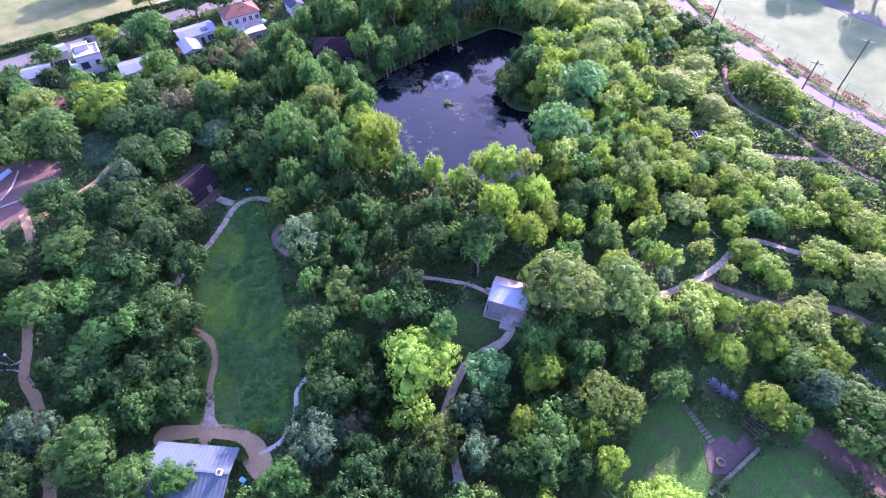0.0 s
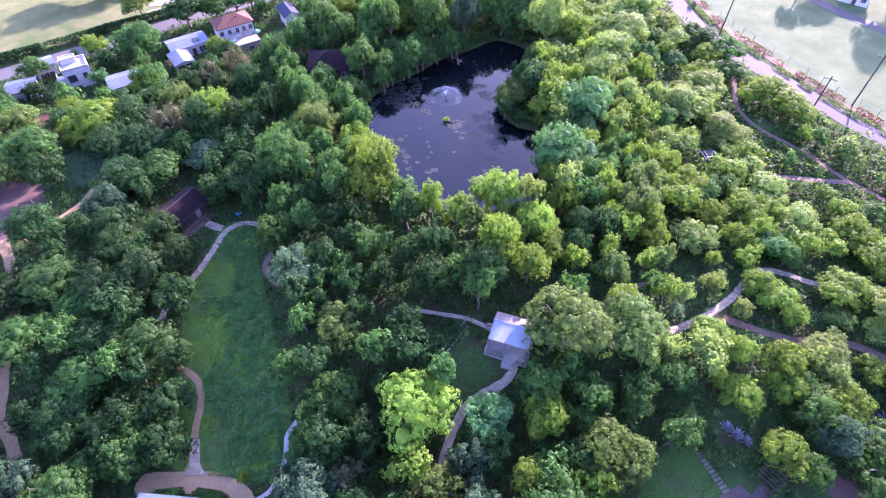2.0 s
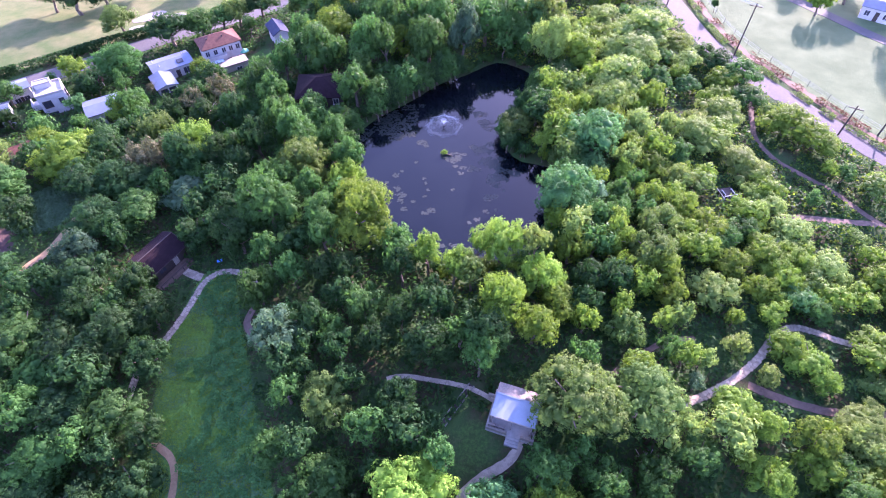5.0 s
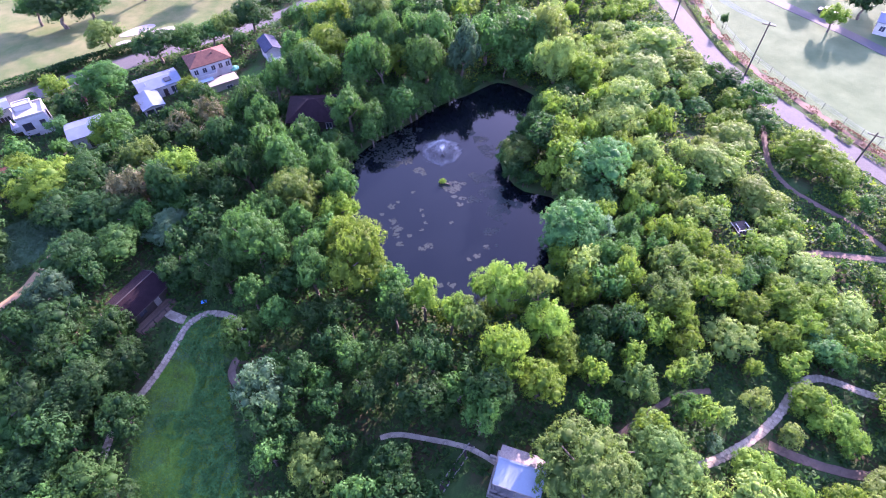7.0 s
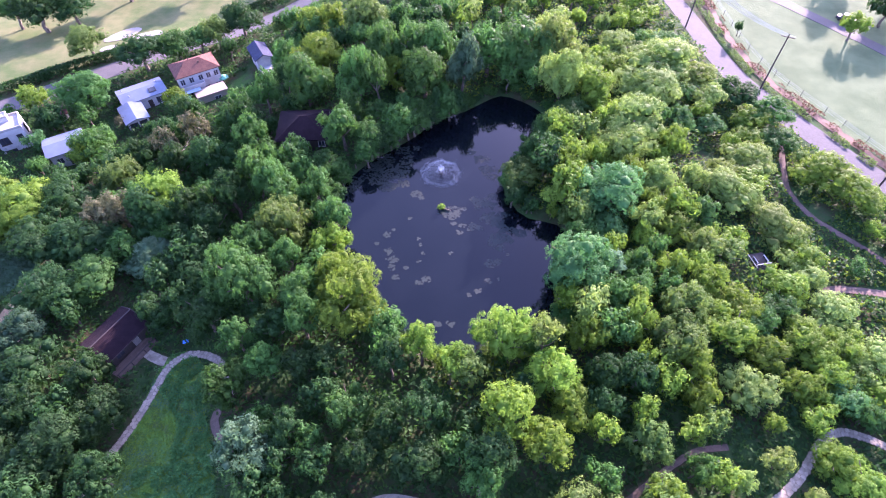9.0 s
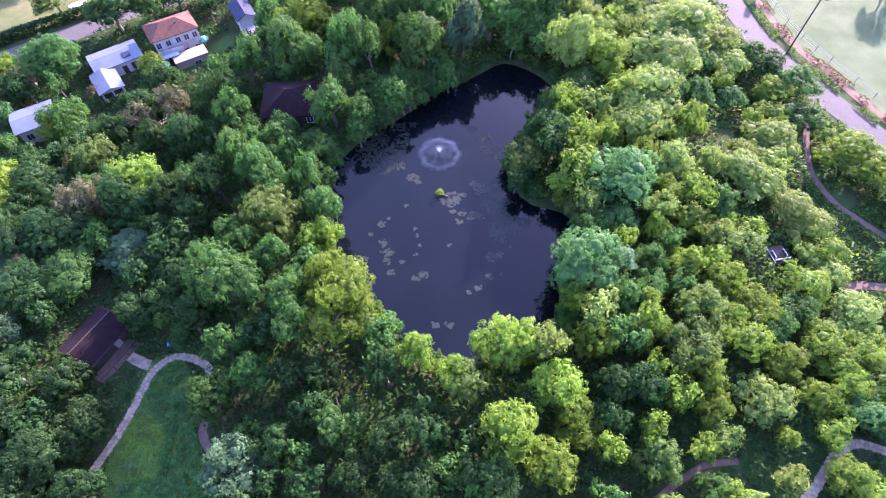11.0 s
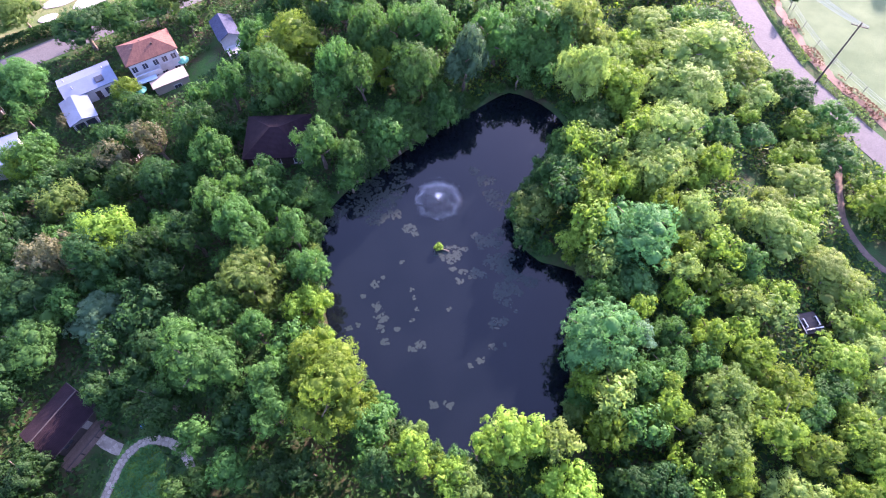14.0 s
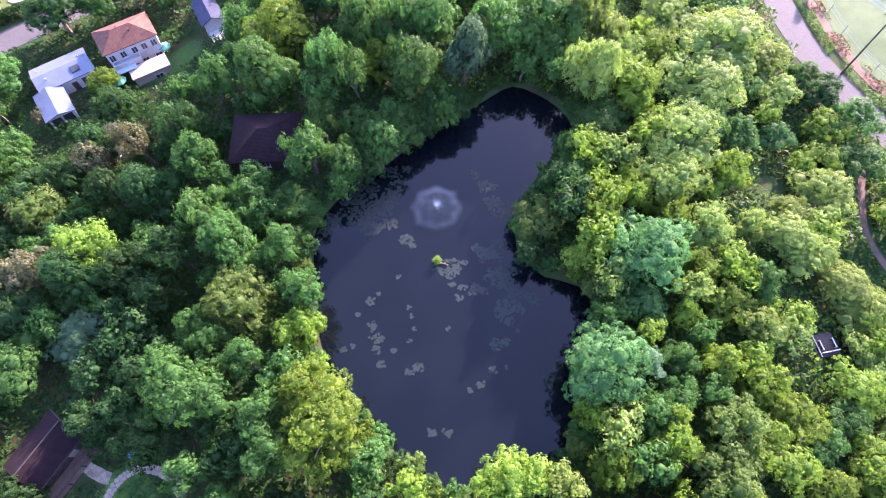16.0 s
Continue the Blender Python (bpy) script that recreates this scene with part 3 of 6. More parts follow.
def white_house():
    h = tagged(thing("house", -61.6, 126.9, -6.9, 36), "single-storey white house with pale low-pitched metal roofs", "house")
    part("wall", gable_wall(8.4, 5.2, -0.5, 2.9, 0.7), WHITE, h)
    part("roof", roof_hip(8.4, 5.2, 2.95, 0.7, 0.35, 0.12, True), PALE_METAL, h, "low-pitched pale metal roof")
    sky_pane = part("skylight", a_box(-0.7, 0.7, -0.6, 0.6, 0.0, 0.16, pose(1.9, -1.4, 3.27, 13.5, 0, 0)), DARK_WOOD, h)
    part("pane", a_box(-0.6, 0.6, -0.5, 0.5, 0.16, 0.19, pose(1.9, -1.4, 3.27, 13.5, 0, 0)), GLASS, sky_pane)
    for x, y in ((-2.6, -1.2), (3.2, 0.9), (-3.4, 1.4)):
        part("flue", put_tube(bmesh.new(), (x, y, 3.0), (x, y, 3.75), 0.09, 0.09, 8), CABLE, h)
    wing = gable_wall(5.8, 4.0, -0.5, 2.6, 0.6)
    bmesh.ops.transform(wing, matrix=pose(-3.4, -5.55, 0, 0, 0, 90), verts=wing.verts[:])
    part("wing_wall", wing, WHITE, h)
    cover = roof_hip(5.8, 4.0, 2.65, 0.6, 0.35, 0.1, True)
    bmesh.ops.transform(cover, matrix=pose(-3.4, -5.7, 0, 0, 0, 90), verts=cover.verts[:])
    part("wing_roof", cover, PALE_METAL, h, "low-pitched pale metal roof")
    put_window(h, -2.5, -8.45, 0.7, 1.3, 1.4, "-y", trim=DARK_WOOD)
    put_window(h, -4.3, -8.45, 0.7, 1.3, 1.4, "-y", trim=DARK_WOOD)
    put_window(h, -1.4, -5.4, 0.8, 1.5, 1.2, "+x", trim=DARK_WOOD)
    put_window(h, 2.6, -2.6, 0.8, 1.5, 1.4, "-y")
    put_window(h, 4.2, 0.3, 0.9, 1.2, 1.2, "+x")
    put_door(h, 0.6, -2.6, 0.0, "-y")
    part("terrace", a_box(-1.2, 4.4, -8.0, -2.7, -0.4, 0.12), CONCRETE, h, "paved terrace")


def tower_house():
    h = tagged(thing("house", -81.9, 113.7, -8.2, 32), "tall white modern house with stepped flat roofs", "house")
    part("wall", a_box(-2.6, 2.6, -2.4, 2.4, -0.5, 6.1), WHITE, h)
    part("roof", flat_roof(5.2, 4.8, 6.1, 0.06, 0.35), CONCRETE, h)
    part("penthouse", a_box(-2.2, 0.9, 0.5, 2.1, 6.22, 7.2), WHITE, h)
    part("penthouse_roof", flat_roof(3.1, 1.6, 7.2, 0.1, 0.15), CONCRETE, h).location = (-0.65, 1.3, 0)
    put_window(h, -1.2, -2.4, 3.6, 1.5, 1.3, "-y", trim=DARK_WOOD)
    put_window(h, -1.2, -2.4, 0.9, 1.7, 1.3, "-y", trim=DARK_WOOD)
    put_window(h, 1.5, -2.4, 3.9, 0.8, 0.9, "-y", trim=DARK_WOOD)
    put_window(h, -2.6, 0.4, 3.6, 1.2, 1.3, "-x", trim=DARK_WOOD)
    put_window(h, 2.6, 0.4, 3.6, 1.2, 1.3, "+x", trim=DARK_WOOD)
    balcony = part("balcony", a_box(-4.3, -2.6, -1.2, 2.2, 2.9, 3.1), WHITE, h)
    part("railing", put_box(put_box(bmesh.new(), -4.3, -4.2, -1.2, 2.2, 3.1, 4.0), -4.2, -2.6, -1.2, -1.1, 3.1, 4.0), WHITE, balcony)


def low_house(x, y, z, turn, w, d, eave, rise, roof, label, wall=WHITE, gable=True):
    h = tagged(thing("house", x, y, z, turn), label, "house")
    if gable:
        part("wall", gable_wall(w, d, -0.6, eave, rise), wall, h)
        part("roof", roof_hip(w, d, eave + 0.05, rise, 0.45, 0.12, True), roof, h)
    else:
        part("wall", a_box(-w / 2, w / 2, -d / 2, d / 2, -0.6, eave), wall, h)
        part("roof", roof_hip(w, d, eave, rise, 0.5), roof, h)
    for k in np.linspace(-w / 2 + 1.3, w / 2 - 1.3, max(2, int(w / 2.6))):
        put_window(h, float(k), -d / 2, 0.9, 1.0, 1.1, "-y")
    put_window(h, w / 2, 0.0, 0.9, 1.0, 1.1, "+x")
    put_window(h, -w / 2, 0.0, 0.9, 1.0, 1.1, "-x")
    put_door(h, 0.1, -d / 2, 0.0, "-y")
    return h


red_house()
white_house()
tower_house()
low_house(-69.6, 109.9, -6.2, 32, 6.0, 5.2, 3.0, 0.6, PALE_METAL, "small house under a shallow pale metal roof")
low_house(-91.4, 108.2, -7.4, 30, 5.2, 4.6, 3.6, 0.8, PALE_METAL, "white house with a low pale metal roof among trees")
low_house(-91.6, 117.0, -7.6, 40, 4.4, 3.4, 3.8, 0.4, PALE_METAL, "white outbuilding with a flat pale roof", WHITE)
narrow = low_house(-39.4, 138.8, -7.2, -60, 5.4, 3.2, 4.8, 1.1, SLATE_ROOF, "tall narrow house with a slate-blue gabled roof")
part("porch", a_box(2.72, 5.2, -1.4, 1.4, -0.5, 3.0), WHITE, narrow, "white flat-roofed porch")
low_house(-21.8, 153.6, -5.6, 45, 6.5, 5.0, 3.6, 1.2, SLATE_ROOF, "house with a dark slate roof among trees")
low_house(-11.5, 161.0, -5.0, 40, 8.0, 5.5, 3.6, 1.3, RED_ROOF, "house with a brown tile roof among trees", CREAM, False)
low_house(100.5, 141.0, -0.3, -35, 6.5, 4.6, 2.8, 1.0, PALE_METAL, "pale farmhouse beyond the open field", WHITE)
low_house(-23.9, 109.6, -0.8, 4, 8.6, 7.4, 2.6, 2.0, DARK_ROOF, "dark timber lodge with a hipped brown roof by the pond", DARK_WOOD, False)


low_house(-76.4, 120.6, -6.9, 34, 2.6, 2.2, 2.4, 0.5, RED_ROOF, "small garden shed with a terracotta roof", CREAM)
shed = low_house(46.6, 80.9, -0.35, 12, 1.6, 1.8, 1.5, 0.3, DARK_WOOD, "small dark timber garden shed with a brown roof", DARK_WOOD)
part("barge_board", a_box(-1.32, -1.26, -1.3, 1.3, 1.85, 1.97), WHITE, shed, "pale gable board")


def wood_house():
    h = tagged(thing("house", -42.4, 68.2, -1.75, 62), "dark timber woodland house with a brown shingle roof", "house")
    part("wall", gable_wall(5.8, 4.4, -0.5, 2.3, 1.3), DARK_WOOD, h)
    part("roof", roof_hip(5.8, 4.4, 2.35, 1.3, 0.5, 0.14, True), DARK_ROOF, h, "dark brown shingle gable roof")
    part("ridge_cap", a_box(-3.35, 3.35, -0.07, 0.07, 3.64, 3.72), DARK_WOOD, h)
    part("roof_batten", a_box(-0.2, 2.9, -0.05, 0.05, 0.0, 0.07, pose(0, -1.3, 2.93, -26.0, 0, 0)), GREY_WOOD, h, "pale batten on the roof slope")
    for s in (-1, 1):
        part("barge_board", a_box(3.36, 3.43, 0.0, 3.0, -0.16, 0.05, pose(0, 0, 3.68, 0, 0, 0) @ pose(0, 0, 0, -26.5 if s > 0 else 26.5, 0, 0) @ Matrix.Diagonal((1, s, 1, 1))), DARK_WOOD, h, "dark gable board")
    part("gutter", put_tube(bmesh.new(), (-3.3, -2.72, 2.26), (3.3, -2.72, 2.26), 0.06, 0.06), DARK_WOOD, h)
    deck = part("deck", a_box(-3.9, 2.4, -4.2, -2.25, -0.3, 0.14), EARTH, h, "pinkish-brown timber deck")
    for k in range(9):
        part("deck_board", a_box(-3.9, 2.4, -4.18 + k * 0.215, -4.0 + k * 0.215, 0.14, 0.165), EARTH, deck)
    for x in (-3.8, -1.7, 0.4, 2.3):
        part("post", a_box(x - 0.05, x + 0.05, -4.15, -4.05, 0.165, 1.05), DARK_WOOD, h)
    part("rail", a_box(-3.9, 2.4, -4.15, -4.05, 1.05, 1.12), DARK_WOOD, h)
    put_window(h, -1.6, -2.2, 0.9, 1.1, 1.1, "-y", trim=DARK_WOOD)
    put_window(h, 2.9, 0.0, 0.9, 1.1, 1.1, "+x", trim=DARK_WOOD)
    put_door(h, 0.9, -2.2, 0.165, "-y", GREY_WOOD)


wood_house()


def pavilion():
    """Open stone pavilion under a pale metal roof between the pond path and the glade."""
    h = tagged(thing("pavilion", 9.2, 43.4, 0.95, -18), "small stone pavilion with a pale metal roof and terrace", "pavilion")
    part("terrace", a_box(-2.75, 3.0, -2.75, 2.5, -0.9, 0.12), CONCRETE, h, "pale paved terrace")
    front, rear = pose(0, 0.5, 3.55, 7, 0, 0), pose(0, 0.5, 3.55, -18, 0, 0)
    roof = part("roof", put_box(bmesh.new(), -2.45, 2.75, -2.75, 0, -0.1, 0, front), BRIGHT_METAL, h, "pale standing-seam metal roof")
    part("roof_back", put_box(bmesh.new(), -2.45, 2.75, 0.004, 1.78, -0.1, 0, rear), GREY_WOOD, roof, "grey rear slope of the roof")
    for k in range(11):
        x = -2.4 + k * 0.51
        part("seam", a_box(x - 0.015, x + 0.015, -2.73, -0.02, 0, 0.03, front), BRIGHT_METAL, roof)
    part("ridge_cap", a_box(-2.5, 2.8, -0.1, 0.1, 0.0, 0.05, pose(0, 0.5, 3.56)), BRIGHT_METAL, roof)
    part("fascia", a_box(-2.45, 2.75, -2.80, -2.755, -0.2, 0.01, front), GREY_WOOD, roof)
    for x in (-2.2, 0.1, 2.4):
        for y, top in ((-1.9, 3.08), (1.9, 2.98)):
            part("post", a_box(x - 0.08, x + 0.08, y - 0.08, y + 0.08, 0.12, top), GREY_WOOD, h)
    part("beam", a_box(-2.4, 2.6, -2.0, -1.82, 2.78, 2.96), GREY_WOOD, h)
    part("back_wall", a_box(-2.1, 2.3, 1.99, 2.2, 0.12, 2.6), STONE, h)
    for x0, x1, y0, y1 in ((-2.75, -2.5, -2.75, 0.6), (-2.5, -0.2, -2.75, -2.5), (1.4, 3.0, -2.75, -2.5), (2.75, 3.0, -2.5, 2.5), (-3.5, -2.75, 1.3, 1.55)):
        part("low_wall", a_box(x0, x1, y0, y1, 0.12, 0.72, None, 0.03), STONE, h)
    for x in (-2.1, -1.0):
        bench = part("bench", a_box(x - 0.45, x + 0.45, -2.3, -1.98, 0.5, 0.57), GREY_WOOD, h)
        for s in (-0.36, 0.36):
            part("bench_leg", a_box(x + s - 0.05, x + s + 0.05, -2.28, -2.0, 0.12, 0.5), GREY_WOOD, bench)
    for k in range(3):
        part("step", a_box(-0.2, 1.4, -3.07 - 0.32 * k, -2.75 - 0.32 * k, -0.9, -0.02 - 0.13 * k), CONCRETE, h)


pavilion()


def shelter():
    h = tagged(thing("shelter", -29.2, 21.0, -4.4, -4), "open park shelter with a wide pale metal gable roof", "shelter")
    roof = part("roof", roof_hip(9.2, 5.6, 3.2, 0.75, 0.45, 0.1, True), SHELTER_METAL, h, "pale standing-seam metal roof")
    part("ridge_cap", a_box(-5.05, 5.05, -0.12, 0.12, 3.93, 3.99), SHELTER_METAL, roof)
    for k in range(20):
        for s in (-1, 1):
            x = -4.9 + k * 0.515
            part("seam", a_box(x - 0.012, x + 0.012, 0.0, 3.33, 0.0, 0.03, pose(0, 0, 3.955, -13.0 if s > 0 else -13.0, 0, 0 if s > 0 else 180)), SHELTER_METAL, roof)
    for x in (-4.4, 0.0, 4.4):
        for y in (-2.6, 2.6):
            part("post", a_box(x - 0.09, x + 0.09, y - 0.09, y + 0.09, 0.0, 3.22), GREY_WOOD, h)
    for y in (-2.6, 2.6):
        part("beam", a_box(-4.6, 4.6, y - 0.07, y + 0.07, 3.0, 3.2), GREY_WOOD, h)
    part("floor_slab", a_box(-4.8, 4.8, -3.0, 3.0, -0.5, 0.1), CONCRETE, h)
    vent = part("vent", a_box(3.6, 4.3, -0.35, 0.35, 3.9, 4.25, None, 0.04), WHITE, h, "white square roof vent")
    part("vent_cap", a_box(3.75, 4.15, -0.2, 0.2, 4.25, 4.3), GLASS, vent)


shelter()

# ---- trees ----
def leaf_quads(r, p, facing, size):
    """Folded leaf sprays at points p."""
    n = len(p)
    facing = facing / np.linalg.norm(facing, axis=1)[:, None]
    u = np.cross(facing, r.normal(size=(n, 3)))
    u /= np.linalg.norm(u, axis=1)[:, None]
    v = np.cross(facing, u)
    s = (size * r.uniform(0.6, 1.35, n))[:, None]
    verts = np.stack([p - u * s - v * s * 0.55, p + u * s * 1.3, p - u * s * 0.7 + v * s * 0.75], 1).reshape(-1, 3)
    return [tuple(q) for q in verts.tolist()], [(i, i + 1, i + 2) for i in range(0, 3 * n, 3)]


def crown_mesh(name, seed, leaves, lobes, leaf, tall=0.8, cone=0.0, tufts=260, core=0.66):
    """A crown of unit radius: leaf sprays in tufts over lobes of uneven size, round a rough core."""
    r = np.random.default_rng(seed)
    centres, radii = [np.array((0, 0, -0.05))], [0.58]
    for k in range(lobes):
        up = r.uniform(-0.5, 0.95)
        a = k * 2.4 + r.uniform(-0.6, 0.6)
        out = math.sqrt(max(0.0, 1 - up * up)) * r.uniform(0.42, 0.95)
        if cone:
            out *= 1 - cone * max(up, 0)
        size = r.uniform(0.17, 0.42) * (1 - 0.35 * cone * max(up, 0))
        centres.append(np.array((math.cos(a) * out, math.sin(a) * out, up * r.uniform(0.55, 0.78) * tall * (1 + 0.5 * cone))))
        radii.append(size)
    centres, radii = np.array(centres), np.array(radii)
    weight = radii ** 2 / (radii ** 2).sum()
    spots, outs = [], []
    while sum(map(len, spots)) < tufts:
        k = r.choice(len(radii), 1500, p=weight)
        d = r.normal(size=(1500, 3))
        d /= np.linalg.norm(d, axis=1)[:, None]
        p = centres[k] + d * (radii[k] * r.uniform(0.88, 1.22, 1500))[:, None]
        buried = np.linalg.norm(p[:, None] - centres[None], axis=2) < radii * 0.86
        buried[np.arange(1500), k] = False
        keep = ~buried.any(axis=1) & (d[:, 2] > -0.5)
        spots.append(p[keep])
        outs.append(d[keep])
    tp, td = np.concatenate(spots)[:tufts], np.concatenate(outs)[:tufts]
    tr = r.uniform(0.55, 1.35, tufts) * 1.55 / math.sqrt(tufts)
    pick = r.choice(tufts, leaves, p=tr ** 2 / (tr ** 2).sum())
    d = r.normal(size=(leaves, 3))
    d /= np.linalg.norm(d, axis=1)[:, None]
    d = np.where((np.einsum("ij,ij->i", d, td[pick]) < -0.35)[:, None], -d, d)
    p = tp[pick] + d * (tr[pick] * r.uniform(0.4, 1.45, leaves))[:, None] * (1 + 0.25 * td[pick])
    under = r.choice(tufts, leaves // 6)
    p[: len(under)] = tp[under] - td[under] * 0.06 + r.normal(size=(len(under), 3)) * 0.055
    verts, faces = leaf_quads(r, p, d * 0.9 + td[pick] * 0.8 + r.normal(size=p.shape) * 0.25 + np.array((0, 0, 0.2)), leaf)
    ball = bmesh.new()
    bmesh.ops.create_icosphere(ball, subdivisions=1, radius=1.0)
    unit, tris = [np.array(v.co) for v in ball.verts], [[v.index for v in f.verts] for f in ball.faces]
    ball.free()
    for c, rad in zip(centres, radii):
        i = len(verts)
        verts += [tuple(c + q * rad * core * (1 + 0.3 * noise.noise(Vector(q * 2 + c * 5)))) for q in unit]
        faces += [tuple(i + j for j in t) for t in tris]
    co = np.array(verts)
    co[:, :2] /= np.percentile(np.hypot(co[:, 0], co[:, 1]), 96)
    co[:, 2] *= tall / np.percentile(co[:, 2], 99.5)
    data = mesh_of(name, co.tolist(), faces, None, True)
    data.materials.append(LEAVES["green"])
    return data


def trunk_mesh(name, seed, top=1.25):
    """A tapered trunk with limbs that reach into the crown; unit tree 2 high."""
    r = random.Random(seed)
    bm = bmesh.new()
    spots = [Vector((0, 0, -0.08))]
    for k in range(1, 5):
        spots.append(Vector((r.uniform(-0.05, 0.05) * k, r.uniform(-0.05, 0.05) * k, top * k / 4)))
    girth = [0.095, 0.07, 0.058, 0.045, 0.02]
    for k in range(4):
        put_tube(bm, spots[k], spots[k + 1], girth[k], girth[k + 1], 7)
    for k in range(6):
        a = k * 1.05 + r.uniform(-0.3, 0.3)
        s = spots[2 + k % 2]
        mid = s + Vector((math.cos(a) * 0.3, math.sin(a) * 0.3, 0.22))
        end = mid + Vector((math.cos(a + 0.3) * 0.3, math.sin(a + 0.3) * 0.3, 0.25))
        put_tube(bm, s, mid, 0.035, 0.024, 5)
        put_tube(bm, mid, end, 0.024, 0.01, 5)
    data = bpy.data.meshes.new(name)
    bm.to_mesh(data)
    bm.free()
    data.materials.append(BARK)
    return data


BIG = [crown_mesh("crown", s, 10800, 30, 0.0265, tufts=600) for s in (11, 12, 13)]
BROAD = [crown_mesh("crown", s, 4900, 21, 0.036, tufts=360) for s in (21, 22, 23, 24, 25)]
SMALL = [crown_mesh("crown", s, 1900, 12, 0.055, tufts=130) for s in (31, 32, 33, 34)]
TALL = [crown_mesh("crown", s, 7600, 19, 0.037, 0.95, 0.55, 380) for s in (41, 42)]
SPARSE = [crown_mesh("crown", s, 3000, 12, 0.046, tufts=200, core=0.3) for s in (51, 52)]
YOUNG = [crown_mesh("crown", s, 1050, 10, 0.070, tufts=110) for s in (61, 62, 63, 64)]
TRUNKS = [trunk_mesh("trunk", s) for s in (1, 2, 3)]
LABELS = {
    "dark": "dark green broad-crowned tree with woodland shade in its leaf colour", "green": "full green broad-leaved tree in the park woodland",
    "lime": "yellow-green leafy tree with some morning sun in its leaf colour", "sunny": "pale green tree with sunlight in its leaf colour, airy full crown", "bright": "bright lime-green tree with a dense rounded crown",
    "teal": "blue-green round-crowned tree among darker woods", "jade": "pale jade-green round tree beside the path", "silver": "pale silvery green tree with a loose crown",
    "slate": "dark slate-green tree beside the meadow", "olive": "olive-green tree with a lumpy full crown", "dry": "sparse grey-brown tree with dry foliage",
}


def plant(kind, x, y, r, tall=None, shapes=None, base=None, full=False):
    """One tree with its trunk and crown, on the ground at x, y; full: leafy down to the ground."""
    k = int(abs(x * 37 + y * 91))
    tall = tall or 4.0 + 1.2 * r
    if shapes is None:
        shapes = SPARSE if kind == "dry" else BIG if r > 4.1 else SMALL if r < 2.3 else BROAD
    z = height(x, y) if base is None else base
    t = new("tree")
    t.empty_display_size = 0.3
    t.matrix_world = Matrix.LocRotScale((x, y, z), Euler((math.radians(k % 13 - 6), math.radians(k % 11 - 5), (k * 0.618) % math.tau)), (r, r * (0.92 + (k % 7) * 0.025), tall / 2))
    tagged(t, LABELS[kind], "tree", "park trees")
    trunk = new("trunk", TRUNKS[k % len(TRUNKS)])
    crown = new("crown", shapes[k % len(shapes)])
    for ob in (trunk, crown):
        ob.parent = t
    deep = min(0.47 * tall, (1.7 if shapes is TALL else 1.4 if tall > 10.9 else 1.12) * r) if full else 0.4 * tall
    crown.location = (0, 0, 2 * (tall - deep) / tall)
    crown.scale = (1, 1, 2.5 * deep / tall)
    crown.material_slots[0].link = "OBJECT"
    crown.material_slots[0].material = LEAVES[kind]
    return t


# darker kinds west, paler ones east put shade and sun into leaf colour
PLACES = []
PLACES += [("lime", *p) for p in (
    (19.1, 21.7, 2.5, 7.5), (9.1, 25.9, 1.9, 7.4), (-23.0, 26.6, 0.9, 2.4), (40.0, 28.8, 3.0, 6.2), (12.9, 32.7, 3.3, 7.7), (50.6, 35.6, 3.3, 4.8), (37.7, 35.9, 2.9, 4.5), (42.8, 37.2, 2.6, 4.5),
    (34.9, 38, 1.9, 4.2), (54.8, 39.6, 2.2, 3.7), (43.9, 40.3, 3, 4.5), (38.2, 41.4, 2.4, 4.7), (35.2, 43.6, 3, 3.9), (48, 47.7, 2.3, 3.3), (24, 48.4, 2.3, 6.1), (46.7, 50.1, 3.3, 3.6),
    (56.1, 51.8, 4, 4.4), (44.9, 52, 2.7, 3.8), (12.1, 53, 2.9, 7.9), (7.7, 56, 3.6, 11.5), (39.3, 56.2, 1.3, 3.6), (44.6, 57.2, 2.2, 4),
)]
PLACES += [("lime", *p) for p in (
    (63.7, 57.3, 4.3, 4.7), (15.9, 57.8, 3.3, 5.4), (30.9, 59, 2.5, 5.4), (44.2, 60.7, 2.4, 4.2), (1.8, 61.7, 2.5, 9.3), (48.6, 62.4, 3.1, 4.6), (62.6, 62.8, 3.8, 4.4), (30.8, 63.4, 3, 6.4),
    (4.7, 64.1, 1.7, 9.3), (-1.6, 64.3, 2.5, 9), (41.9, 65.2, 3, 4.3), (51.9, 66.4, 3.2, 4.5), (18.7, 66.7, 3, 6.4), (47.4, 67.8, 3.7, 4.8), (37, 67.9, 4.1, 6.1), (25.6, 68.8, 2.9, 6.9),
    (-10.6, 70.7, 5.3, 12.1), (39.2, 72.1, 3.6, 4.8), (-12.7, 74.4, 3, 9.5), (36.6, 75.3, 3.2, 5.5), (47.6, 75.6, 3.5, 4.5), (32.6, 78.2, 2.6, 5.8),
)]
